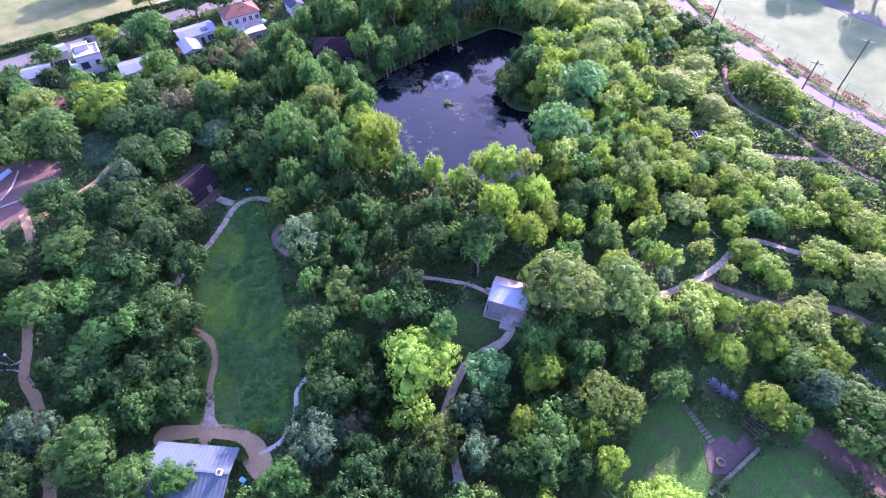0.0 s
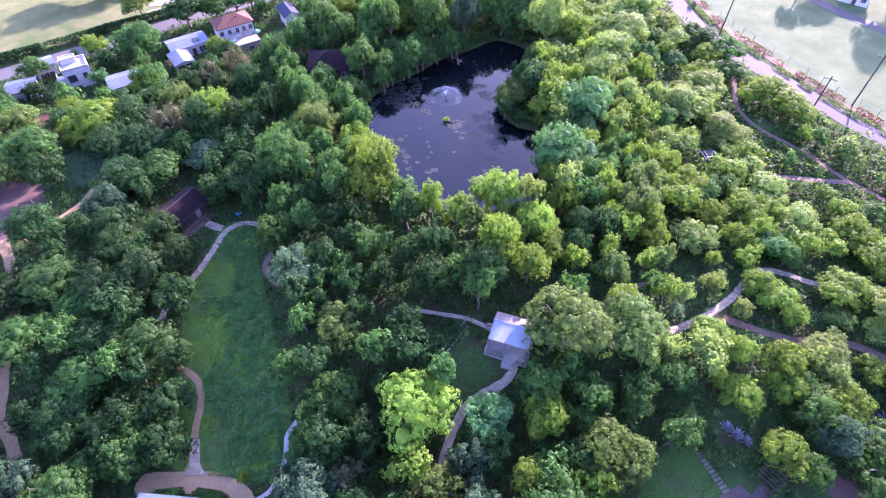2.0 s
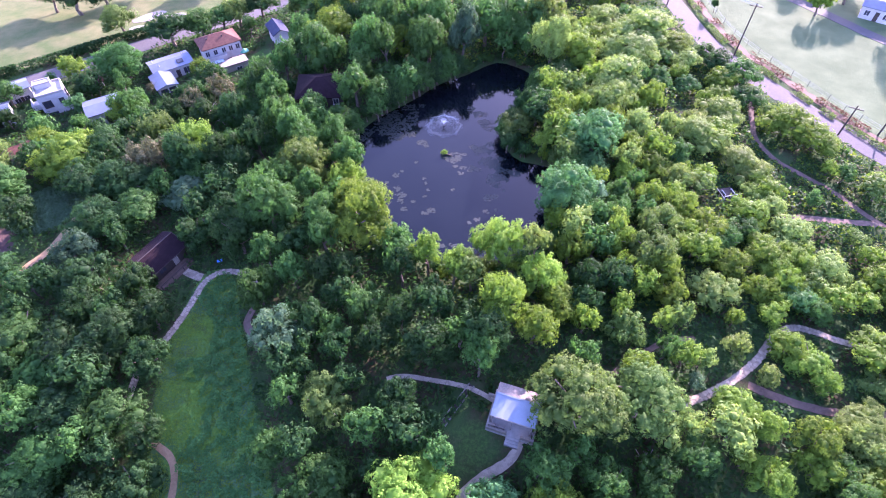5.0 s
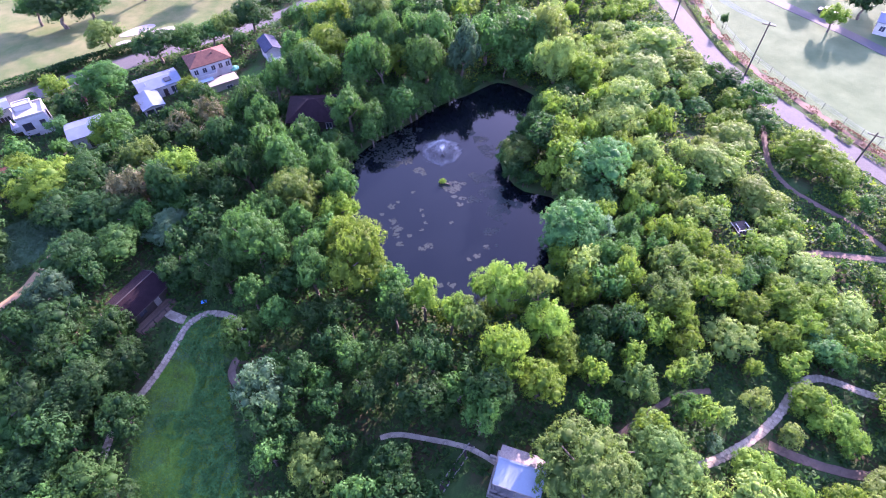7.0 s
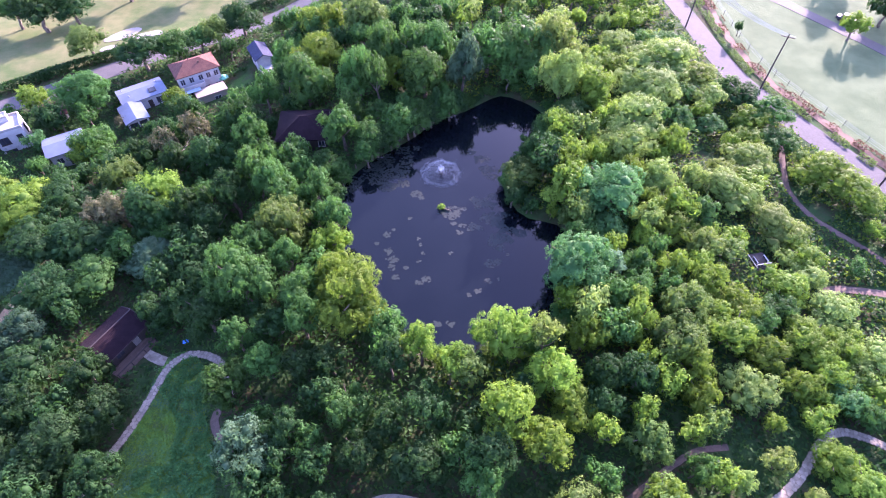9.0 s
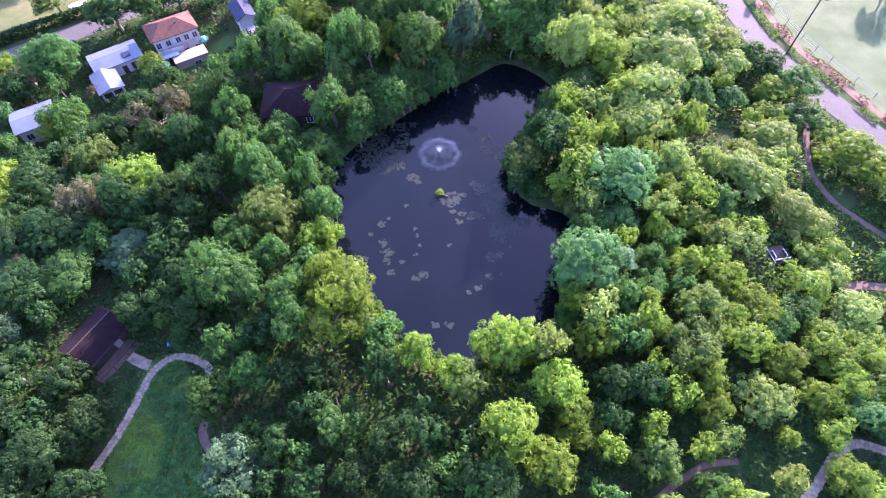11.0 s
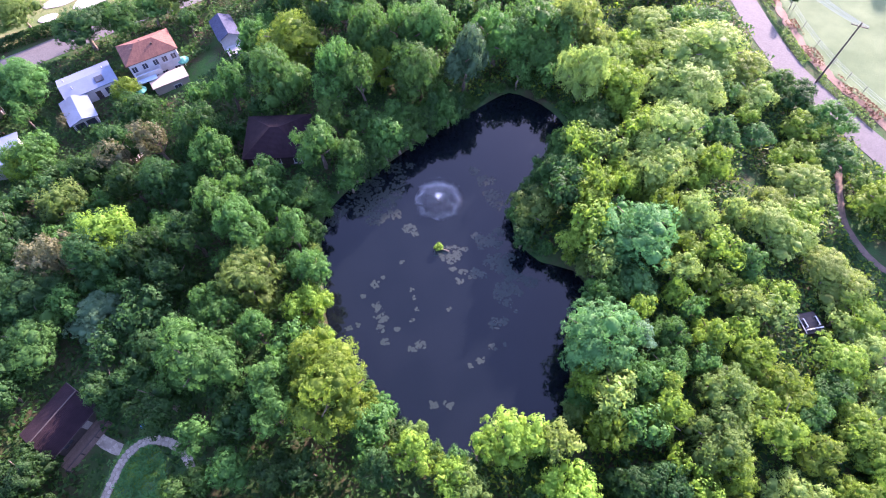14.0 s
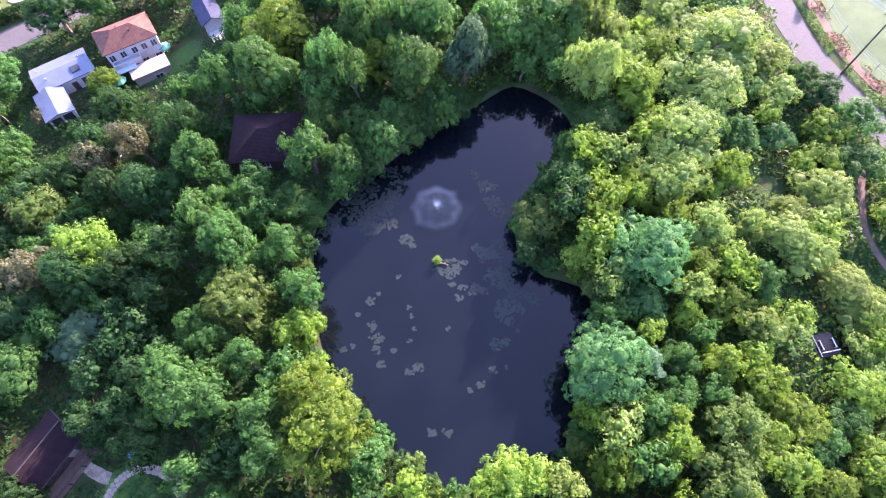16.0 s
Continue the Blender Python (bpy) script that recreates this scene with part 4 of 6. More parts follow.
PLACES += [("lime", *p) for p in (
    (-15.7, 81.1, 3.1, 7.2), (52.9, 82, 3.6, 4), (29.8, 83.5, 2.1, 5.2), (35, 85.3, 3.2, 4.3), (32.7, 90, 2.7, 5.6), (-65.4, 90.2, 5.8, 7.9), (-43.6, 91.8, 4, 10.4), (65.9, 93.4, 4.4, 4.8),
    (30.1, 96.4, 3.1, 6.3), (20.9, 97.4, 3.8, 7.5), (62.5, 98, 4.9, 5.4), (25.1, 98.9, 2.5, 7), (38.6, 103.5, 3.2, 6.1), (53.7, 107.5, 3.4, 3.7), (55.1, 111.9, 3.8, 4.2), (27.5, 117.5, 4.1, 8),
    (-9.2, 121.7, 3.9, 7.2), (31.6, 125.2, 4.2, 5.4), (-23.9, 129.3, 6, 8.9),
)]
PLACES += [("green", *p) for p in (
    (-16.7, 19.3, 3, 7.2), (-15.4, 31.6, 2.5, 4.8), (-15.8, 34.8, 2.2, 4.4), (-35, 19.4, 3.7, 6.6), (-30.6, 19.6, 3, 6.7), (12.9, 22.5, 4.1, 8), (-42.2, 23.9, 5, 6.9), (52.6, 26.7, 6.4, 7), (42.9, 27.3, 2.4, 5.2), (-36.4, 28.8, 3.6, 6.7), (27.2, 30.8, 2, 7.5), (24.4, 36.3, 2.8, 5.8), (23.4, 33.8, 1.9, 6.2),
    (29.2, 31.8, 2.6, 5.7), (45.2, 33.9, 3, 6.2), (-12.2, 35, 3.6, 5.7), (18.8, 35.4, 2.8, 7), (12.4, 36.5, 3.2, 7.3), (45.2, 37.5, 2.2, 4.3), (0, 37.6, 2.1, 8.3), (29.1, 37.7, 2.8, 5.9),
    (58.8, 38.2, 3.7, 4.1), (-46, 38.3, 4.2, 5.6), (-19, 39.1, 2.5, 5.5), (-38.9, 42.8, 3.9, 5.5), (-56.5, 43, 4.6, 5.1), (5.1, 48.4, 2.5, 9),
)]
PLACES += [("green", *p) for p in (
    (-51.3, 49, 3.5, 3.9), (28.3, 50.5, 1.9, 5.4), (-55.8, 53.2, 5.1, 5.6), (-9.9, 56.7, 3.2, 7), (50.8, 57.6, 2.6, 4.2), (-25, 59.8, 3.5, 7.3), (-20.3, 62.6, 2.6, 7.4), (67.2, 65.3, 3.4, 4.4),
    (-24.9, 66.2, 2.4, 8.3), (-16.8, 67.7, 2.8, 9.6), (42.2, 69.4, 2.9, 4.5), (-18.3, 70.9, 2.8, 9.8), (45.9, 71.9, 3.1, 4), (23.3, 72.4, 2.8, 6.8), (-25.6, 73.3, 5.1, 12.4), (26.6, 74.5, 2.7, 6.2),
    (-75.9, 74.8, 4, 6.5), (-48.4, 76.7, 5.1, 5.7), (-19.8, 77.1, 2.3, 8.9), (-29.4, 77.2, 2.8, 9.4), (28.3, 78.2, 2.5, 5.9), (-24.4, 78.9, 2.4, 9.5),
)]
PLACES += [("green", *p) for p in (
    (-73.2, 80.8, 5.6, 7.1), (-26.6, 81.9, 2.5, 8.8), (20.5, 83.2, 2.6, 5.9), (-14.7, 85.2, 2.5, 7.9), (39.9, 88.2, 3, 4.9), (-23.1, 90.2, 3.6, 8.9), (-18.1, 90.9, 2.8, 8.2), (-25.3, 91.7, 3, 10.8),
    (-29, 95.5, 4.1, 12), (-18.8, 98.7, 3.6, 4.6), (-24, 100.3, 4.1, 7.3), (17.2, 102, 3.5, 6.2), (-11.8, 104.6, 3, 6.4), (-16.3, 104.9, 3.7, 8.9), (-32.3, 105.2, 3.1, 10.8), (58.4, 106.4, 3.6, 3.9),
    (-63, 107.7, 3.9, 8.1), (37.8, 109.6, 2.6, 5.9), (-10.8, 110.3, 3.6, 4.9), (-15.2, 111, 2.4, 7.7), (-5.6, 111, 3.2, 6.1), (23.2, 111.5, 4.6, 5),
)]
PLACES += [("green", *p) for p in (
    (58.6, 112.9, 4, 5.5), (-11.2, 116.3, 2.7, 11), (-3.1, 118.3, 4.8, 11), (-24.7, 119.1, 5, 10.9), (-15, 119.2, 3.7, 11), (-33.7, 120.6, 3.5, 9.3), (54.2, 121.4, 3.2, 4.2), (8.9, 126.2, 5.2, 11),
    (-11.3, 126.3, 4.4, 11), (-0.4, 126.7, 4.7, 11), (-5.4, 127, 4.7, 11), (15.5, 127.6, 6.5, 11), (-31.6, 131.5, 3.7, 8.4), (45.2, 134.7, 4.3, 4.7),
)]
PLACES += [("slate", *p) for p in (
    (-14.7, 23.6, 4.1, 7.3), (-17.3, 26.2, 2.0, 4.0), (-50.1, 25.2, 3.4, 6.4), (3.6, 27.9, 3.3, 6.3), (47.5, 30.8, 3, 7), (-53.4, 67.3, 3.5, 6.5), (3.8, 120.2, 3.6, 12),
)]
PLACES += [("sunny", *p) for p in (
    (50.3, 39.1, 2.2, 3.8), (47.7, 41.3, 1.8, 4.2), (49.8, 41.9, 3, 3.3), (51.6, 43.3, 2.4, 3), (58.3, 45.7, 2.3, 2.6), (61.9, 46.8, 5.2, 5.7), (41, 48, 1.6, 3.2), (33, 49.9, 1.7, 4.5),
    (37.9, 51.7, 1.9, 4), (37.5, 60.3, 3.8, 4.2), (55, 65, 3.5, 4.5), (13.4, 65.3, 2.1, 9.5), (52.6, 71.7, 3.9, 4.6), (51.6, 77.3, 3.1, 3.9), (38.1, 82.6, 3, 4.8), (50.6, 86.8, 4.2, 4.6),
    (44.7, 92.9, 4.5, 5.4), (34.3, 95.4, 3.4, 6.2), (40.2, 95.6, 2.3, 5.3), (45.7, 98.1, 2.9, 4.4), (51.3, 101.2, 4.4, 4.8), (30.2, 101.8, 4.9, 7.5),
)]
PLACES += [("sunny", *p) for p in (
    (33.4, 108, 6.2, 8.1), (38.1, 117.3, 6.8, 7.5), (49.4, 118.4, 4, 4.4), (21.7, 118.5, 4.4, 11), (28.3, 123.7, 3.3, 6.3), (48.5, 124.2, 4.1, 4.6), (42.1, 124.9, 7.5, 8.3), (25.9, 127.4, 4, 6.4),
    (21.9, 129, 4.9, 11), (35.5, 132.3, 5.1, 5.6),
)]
PLACES += [("teal", *p) for p in (
    (49.4, 59.5, 2.7, 4.4), (19, 76.7, 5.3, 9.2), (24.8, 84.7, 3.1, 5.3), (26.1, 91.3, 5.6, 8.7), (41.6, 110.2, 3, 5), (47.8, 110.7, 2.6, 3.2),
)]
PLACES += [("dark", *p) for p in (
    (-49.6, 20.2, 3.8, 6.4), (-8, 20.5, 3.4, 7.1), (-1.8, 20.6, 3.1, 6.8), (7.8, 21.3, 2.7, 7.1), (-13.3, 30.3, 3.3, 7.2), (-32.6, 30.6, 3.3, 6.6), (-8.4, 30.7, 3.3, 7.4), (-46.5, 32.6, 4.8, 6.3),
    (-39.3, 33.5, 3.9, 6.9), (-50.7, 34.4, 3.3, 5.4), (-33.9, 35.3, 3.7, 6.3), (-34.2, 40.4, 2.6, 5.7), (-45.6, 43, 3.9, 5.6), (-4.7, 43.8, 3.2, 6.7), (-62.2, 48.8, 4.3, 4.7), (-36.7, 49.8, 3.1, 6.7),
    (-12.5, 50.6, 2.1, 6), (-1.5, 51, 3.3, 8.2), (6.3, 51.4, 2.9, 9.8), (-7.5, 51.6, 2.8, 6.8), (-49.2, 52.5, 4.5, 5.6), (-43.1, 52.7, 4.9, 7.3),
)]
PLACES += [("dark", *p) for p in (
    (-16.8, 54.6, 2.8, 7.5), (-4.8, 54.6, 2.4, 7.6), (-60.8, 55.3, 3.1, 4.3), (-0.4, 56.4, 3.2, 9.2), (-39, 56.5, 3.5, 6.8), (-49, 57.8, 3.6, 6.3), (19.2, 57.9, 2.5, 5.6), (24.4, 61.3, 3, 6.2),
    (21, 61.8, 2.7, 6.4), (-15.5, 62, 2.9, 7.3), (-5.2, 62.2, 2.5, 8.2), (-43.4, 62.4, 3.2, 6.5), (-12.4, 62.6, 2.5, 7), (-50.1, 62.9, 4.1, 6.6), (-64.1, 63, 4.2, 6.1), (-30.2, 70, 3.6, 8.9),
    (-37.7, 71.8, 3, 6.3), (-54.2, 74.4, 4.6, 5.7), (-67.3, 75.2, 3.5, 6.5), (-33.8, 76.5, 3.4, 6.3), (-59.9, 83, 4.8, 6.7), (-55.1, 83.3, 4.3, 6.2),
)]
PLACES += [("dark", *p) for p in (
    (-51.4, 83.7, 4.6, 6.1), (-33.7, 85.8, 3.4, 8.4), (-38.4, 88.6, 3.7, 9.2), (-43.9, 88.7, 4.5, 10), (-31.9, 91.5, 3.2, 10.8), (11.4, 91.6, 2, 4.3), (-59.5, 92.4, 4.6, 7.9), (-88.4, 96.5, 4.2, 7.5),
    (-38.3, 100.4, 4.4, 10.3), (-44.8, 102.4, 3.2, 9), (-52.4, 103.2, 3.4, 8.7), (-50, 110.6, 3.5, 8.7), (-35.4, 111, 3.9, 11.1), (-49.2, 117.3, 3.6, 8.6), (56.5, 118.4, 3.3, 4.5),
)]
PLACES += [("olive", *p) for p in (
    (0.2, 24.4, 3.1, 6.3), (23.2, 28.1, 2, 6.9), (19.2, 28.8, 4.2, 8.2), (15.6, 42.8, 5.6, 9.2), (-13.1, 43.8, 4, 4.7), (23.9, 44.4, 5.2, 6.9), (54.4, 47.3, 2.5, 2.7), (24, 53.9, 2.9, 5.2),
    (4.4, 61.5, 2.3, 9.5), (29.7, 66.1, 3.9, 7.4), (32.5, 72, 3.3, 7.2), (-22.1, 84.4, 4.4, 10.2), (-78.6, 87.4, 5.5, 7.7), (13.1, 96.2, 3.5, 4.4), (-53.4, 98.7, 3.8, 8.6),
)]
PLACES += [("silver", *p) for p in (
    (4.8, 22.2, 2.6, 6.5), (31.3, 46.7, 1.2, 4.1), (-20.7, 53.1, 4, 8.2), (24.4, 77.9, 1.8, 6), (-42.3, 81, 4.2, 4.6),
)]
PLACES += [("bright", *p) for p in (
    (25, 16.2, 4.3, 7.1), (-3.2, 32.9, 5.1, 9.6), (29.2, 54.8, 1.7, 5.1), (14.6, 61.5, 3.6, 7.8), (8.4, 65.1, 3.5, 10), (26, 72.1, 1.5, 6.4), (17.3, 90.7, 2, 5.8),
)]
PLACES += [("dry", *p) for p in (
    (-10.4, 26.2, 2.4, 4.6), (-52.7, 89.2, 3.5, 7.6), (-49.6, 89.5, 3.7, 8.7), (-48.5, 106.8, 3, 9), (-42.7, 109.8, 3.3, 10),
)]
PLACES += [("jade", *p) for p in (
    (6.5, 33.2, 3.7, 6.4),
)]

KEPT_OFF = [(-52, 133, 6.5), (-61.5, 126.5, 5.0), (-62.5, 120.5, 4.5), (-81.9, 113.7, 4.2), (-69.6, 109.9, 4.2), (-90.2, 109, 4.5), (-90.5, 116.5, 3.6), (-38.9, 138.4, 5.0), (-21.8, 153.6, 4.2), (-11.5, 161, 4.5), (96.5, 134.5, 6), (-23.9, 109.6, 5.0), (-42.9, 68.2, 4.6), (-40.4, 65.4, 2.5), (8.9, 43, 3.6), (-29.2, 21, 5.2), (-26, 25.5, 3), (34.6, 24.4, 4.6), (-48, 127, 3), (-81.5, 97.5, 2.4), (35.6, 32.6, 2.2), (37.6, 31.4, 1.5), (54.6, 34.6, 2.2), (45.2, 24.9, 1.8), (42.6, 26.4, 1.5), (47.6, 23, 1.6), (45.6, 103.2, 2.6), (46.2, 80.6, 2.0), (60.4, 91.5, 2.2), (57.6, 97.2, 1.2)]


def room(x, y, r, reach=0.75):
    """Whether a crown of radius r may stand at x, y without covering what lies open."""
    if bank_gap(x, y) < 0.5 or path_gap(x, y) < reach * r or road_gap(x, y) < 0.9 * r or open_gap(x, y) < 0.6 * r:
        return False
    if any(math.hypot(x - a, y - b) < c + reach * r for a, b, c in KEPT_OFF):
        return False
    if x < 10 and y > np.interp(x, GOLF_EDGE[:, 0], GOLF_EDGE[:, 1]) - r:
        return False
    return x < np.interp(-y, -FIELD_EDGE[:, 1], FIELD_EDGE[:, 0]) - 3 - r


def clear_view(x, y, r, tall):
    """Whether the open ground north of a tree stays in the camera's sight over it."""
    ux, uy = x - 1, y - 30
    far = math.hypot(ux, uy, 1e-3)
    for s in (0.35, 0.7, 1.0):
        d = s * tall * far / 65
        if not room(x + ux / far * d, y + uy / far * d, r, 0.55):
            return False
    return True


stand = []
for kind, x, y, r, tall in PLACES:
    plant(kind, x, y, r, tall, TALL if kind == "slate" and y > 100 else None, None, True)
    stand.append((x, y, r))

# shrubs that lean over the shore
shore = POND[np.concatenate([[0], 1 + np.flatnonzero(np.diff(np.floor(np.cumsum(np.hypot(*np.diff(POND, axis=0).T)) / 1.9)))])]
for k, (p, q) in enumerate(zip(shore, np.roll(shore, -1, axis=0))):
    t = (q - p) / np.linalg.norm(q - p)
    out = np.array((t[1], -t[0])) if not within(POND, *(p + 0.5 * np.array((t[1], -t[0]))))[0] else np.array((-t[1], t[0]))
    north = p[1] > 101
    shady = p[1] > 109 and p[0] > 3
    r = rng.uniform(1.2, 1.7) if shady else rng.uniform(2.0, 3.1) if north else rng.uniform(1.2, 2.1)
    x, y = p + out * (rng.uniform(0.9, 1.7) if shady else rng.uniform(-0.9, 0.4) if north else rng.uniform(0.2, 1.2))
    kind = ("green", "dark", "olive", "green", "lime")[k % 5] if y < 92 else ("green", "dark", "green")[k % 3]
    b = plant(kind, float(x), float(y), r, (1.2 if shady else 4.0 if north else 2.3) + rng.uniform(0.5, 1.2) * r, BROAD if north else SMALL, -0.2)
    b.name = "shrub"
    tagged(b, "leafy green shrub leaning over the pond's edge", "shrub", "shore shrubs")

# the woods between the larger trees
filled, tries, young = 0, 0, []
spots = np.array(stand)
while filled < 320 and tries < 16000:
    tries += 1
    y = rng.uniform(12, 176)
    x = rng.uniform(-1, 1) * (46 + 0.56 * y)
    r = rng.uniform(1.7, 3.3)
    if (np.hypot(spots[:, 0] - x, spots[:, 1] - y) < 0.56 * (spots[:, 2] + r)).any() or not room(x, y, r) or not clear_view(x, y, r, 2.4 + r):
        continue
    if x > 33 and y < 57 and tries % 3:
        continue
    # paler leaf kinds grow likelier eastward: sunlight put into the leaf colour
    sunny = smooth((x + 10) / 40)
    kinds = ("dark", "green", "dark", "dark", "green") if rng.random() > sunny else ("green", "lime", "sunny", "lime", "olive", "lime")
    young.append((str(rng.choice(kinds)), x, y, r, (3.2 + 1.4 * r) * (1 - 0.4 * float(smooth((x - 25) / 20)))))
    spots = np.vstack([spots, (x, y, r)])
    filled += 1

def arrays(data):
    n, m = len(data.vertices), len(data.polygons)
    co, sizes, loops = np.empty(n * 3, np.float32), np.empty(m, np.int32), np.empty(len(data.loops), np.int32)
    data.vertices.foreach_get("co", co)
    data.polygons.foreach_get("loop_total", sizes)
    data.loops.foreach_get("vertex_index", loops)
    return co.reshape(-1, 3), sizes, loops


def thicket(name, kinds, label):
    """Young trees that stand too close to be told apart, as one piece of stuff."""
    forms, stems = [arrays(m) for m in YOUNG], [arrays(m) for m in TRUNKS]
    slots = list(LEAVES) + ["bark"]
    cos, sizes, loops, mats, base = [], [], [], [], 0
    for k, (kind, x, y, r, tall) in enumerate(kinds):
        c, s = math.cos(k * 1.7), math.sin(k * 1.7)
        turn = np.array(((c, s, 0), (-s, c, 0), (0, 0, 1)))
        for (co, sz, lp), lift, slot in ((forms[k % 4], 1.2, slots.index(kind)), (stems[k % 3], 0.0, len(slots) - 1)):
            cos.append(((co + (0, 0, lift)) @ turn) * (r, r, tall / 2) + (x, y, height(x, y)))
            sizes.append(sz)
            loops.append(lp + base)
            mats.append(np.full(len(sz), slot, np.int32))
            base += len(co)
    co, sz, lp = np.concatenate(cos), np.concatenate(sizes), np.concatenate(loops)
    data = bpy.data.meshes.new(name)
    data.vertices.add(len(co))
    data.vertices.foreach_set("co", co.astype(np.float32).ravel())
    data.loops.add(len(lp))
    data.loops.foreach_set("vertex_index", lp.astype(np.int32))
    data.polygons.add(len(sz))
    data.polygons.foreach_set("loop_start", np.concatenate([[0], np.cumsum(sz)[:-1]]).astype(np.int32))
    for slot in slots:
        data.materials.append(LEAVES[slot] if slot in LEAVES else BARK)
    data.polygons.foreach_set("material_index", np.concatenate(mats))
    data.update(calc_edges=True)
    tagged(new(name, data), label, "thicket", kind="stuff")


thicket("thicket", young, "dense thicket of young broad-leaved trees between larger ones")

# trees that stand in the open
for kind, x, y, r, tall in (("olive", -78.1, 142.2, 4.6, 8), ("dark", -64.7, 137.6, 5.2, 8), ("green", -58.5, 141.4, 4.2, 7.5), ("green", -54.3, 143.9, 3.6, 7), ("olive", -51.1, 147.0, 4.0, 8), ("dark", -46.6, 151.5, 5.2, 9), ("green", -70.8, 124.4, 5.6, 8.5), ("lime", -82.2, 123.4, 3.2, 6), ("dry", -63.0, 118.2, 1.7, 3), ("dark", -95.8, 155.4, 6.4, 10), ("dark", -90.2, 159.4, 5.6, 9.5), ("green", -103, 157, 4.5, 8),
                         ("olive", -37.2, 149.6, 2.2, 5), ("lime", -28.2, 144.0, 4.0, 8), ("lime", -23.0, 143.0, 3.8, 8), ("olive", -15.6, 138.5, 5.2, 10), ("lime", -53.4, 124.8, 2.8, 5), ("dark", -63, 178, 5, 10), ("dark", -40, 186, 5.5, 11), ("dark", -82, 172, 5, 10),
                         ("green", -91.2, 113.4, 3.3, 6), ("teal", -75.6, 110.6, 2.2, 5), ("lime", -64.6, 107.4, 2.8, 6.5), ("dark", -87.2, 105.4, 2.5, 5), ("dark", -75.4, 116.4, 2.6, 5), ("lime", -72.6, 95.5, 3.6, 6.5), ("green", -84.5, 118.9, 2.0, 4.5), ("lime", 86.7, 141.5, 3.0, 6), ("dark", 96, 147, 3.8, 8), ("dark", 105, 160, 5.0, 13), ("dark", 108, 138, 5.5, 12), ("green", 116, 130, 5.5, 12), ("dark", 98, 172, 5.0, 12), ("green", 122, 116, 5, 12), ("dark", 63.6, 143.0, 1.0, 3.5)):
    plant(kind, x, y, r, tall)


def leaf_heap(name, points, size, material, label, category):
    """Loose sprays of leaves over an area, as one piece of stuff."""
    r = np.random.default_rng(len(points))
    verts, faces = leaf_quads(r, points, r.normal(size=points.shape) * 0.6 + np.array((0, 0, 1.0)), size)
    return tagged(new(name, mesh_of(name, verts, faces, material)), label, category, kind="stuff")


def lumps(x, y, scale, seed):
    return np.array([noise.noise((a * scale, b * scale, seed)) for a, b in zip(x.tolist(), y.tolist())])


def shrub_points(count, seed):
    """Spots of undergrowth in the woods, heaped unevenly."""
    r = np.random.default_rng(seed)
    x, y = r.uniform(-120, 105, count * 3), r.uniform(10, 178, count * 3)
    ok = (bank_gap(x, y) > 0.4) & (path_gap(x, y) > 0.25) & (road_gap(x, y) > 1) & (open_gap(x, y) > 0) & (np.abs(x) < 48 + 0.6 * y)
    for a, b, c in KEPT_OFF:
        ok &= np.hypot(x - a, y - b) > c * 0.8
    ok &= ~((x < 10) & (y > np.interp(x, GOLF_EDGE[:, 0], GOLF_EDGE[:, 1]) - 1))
    ok &= x < np.interp(-y, -FIELD_EDGE[:, 1], FIELD_EDGE[:, 0]) - 3
    x, y = x[ok][:count], y[ok][:count]
    return np.stack([x, y, lie(x, y) + 0.15 + np.maximum(0.0, 0.9 + 2.0 * lumps(x, y, 0.33, 3.0)) * np.minimum(1.0, path_gap(x, y) * 0.5 + 0.1) * r.random(len(x)) ** 0.6], 1)


def clearing_points(count, gap, box, rise, seed):
    r = np.random.default_rng(seed)
    x, y = r.uniform(box[0], box[1], count * 3), r.uniform(box[2], box[3], count * 3)
    ok = (gap(x, y) < 0) & (path_gap(x, y) > 0.15)
    x, y = x[ok][:count], y[ok][:count]
    return np.stack([x, y, lie(x, y) + 0.05 + np.maximum(0.03, 0.4 + lumps(x, y, 0.6, 8.0)) * rise * r.random(len(x))], 1)


def hedge_points(line, count, wide, tall, seed):
    r = np.random.default_rng(seed)
    k, s, a = r.integers(len(line) - 1, size=count), r.random(count)[:, None], r.uniform(0, math.pi, count)
    p = line[k] + (line[k + 1] - line[k]) * s
    t = line[k + 1] - line[k]
    side = np.stack([-t[:, 1], t[:, 0]], 1) / np.linalg.norm(t, axis=1)[:, None]
    q = p + side * (np.cos(a) * wide)[:, None]
    return np.stack([q[:, 0], q[:, 1], lie(p[:, 0], p[:, 1]) + 0.1 + tall * np.sin(a) ** 0.6 * r.uniform(0.75, 1.05, count)], 1)


leaf_heap("undergrowth", shrub_points(82000, 1), 0.31, LEAVES["dark"], "tangled dark green undergrowth beneath the trees", "undergrowth")
leaf_heap("brush", shrub_points(66000, 2), 0.26, LEAVES["green"], "low green brush and saplings between the trees", "brush")
# lime leaves on the east side put sunlight into the brush's colour
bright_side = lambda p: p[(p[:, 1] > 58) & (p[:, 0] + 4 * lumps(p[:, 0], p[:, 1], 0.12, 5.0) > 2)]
leaf_heap("sunlit_brush", bright_side(shrub_points(70000, 14)), 0.26, LEAVES["lime"], "yellow-green brush between the trees, sunlight put into its leaf colour", "brush")
leaf_heap("meadow_grass", clearing_points(34000, meadow_gap, (-40, -15, 24, 69), 0.35, 3), 0.075, LEAVES["lime"], "tall uncut meadow grass with weeds", "grass")
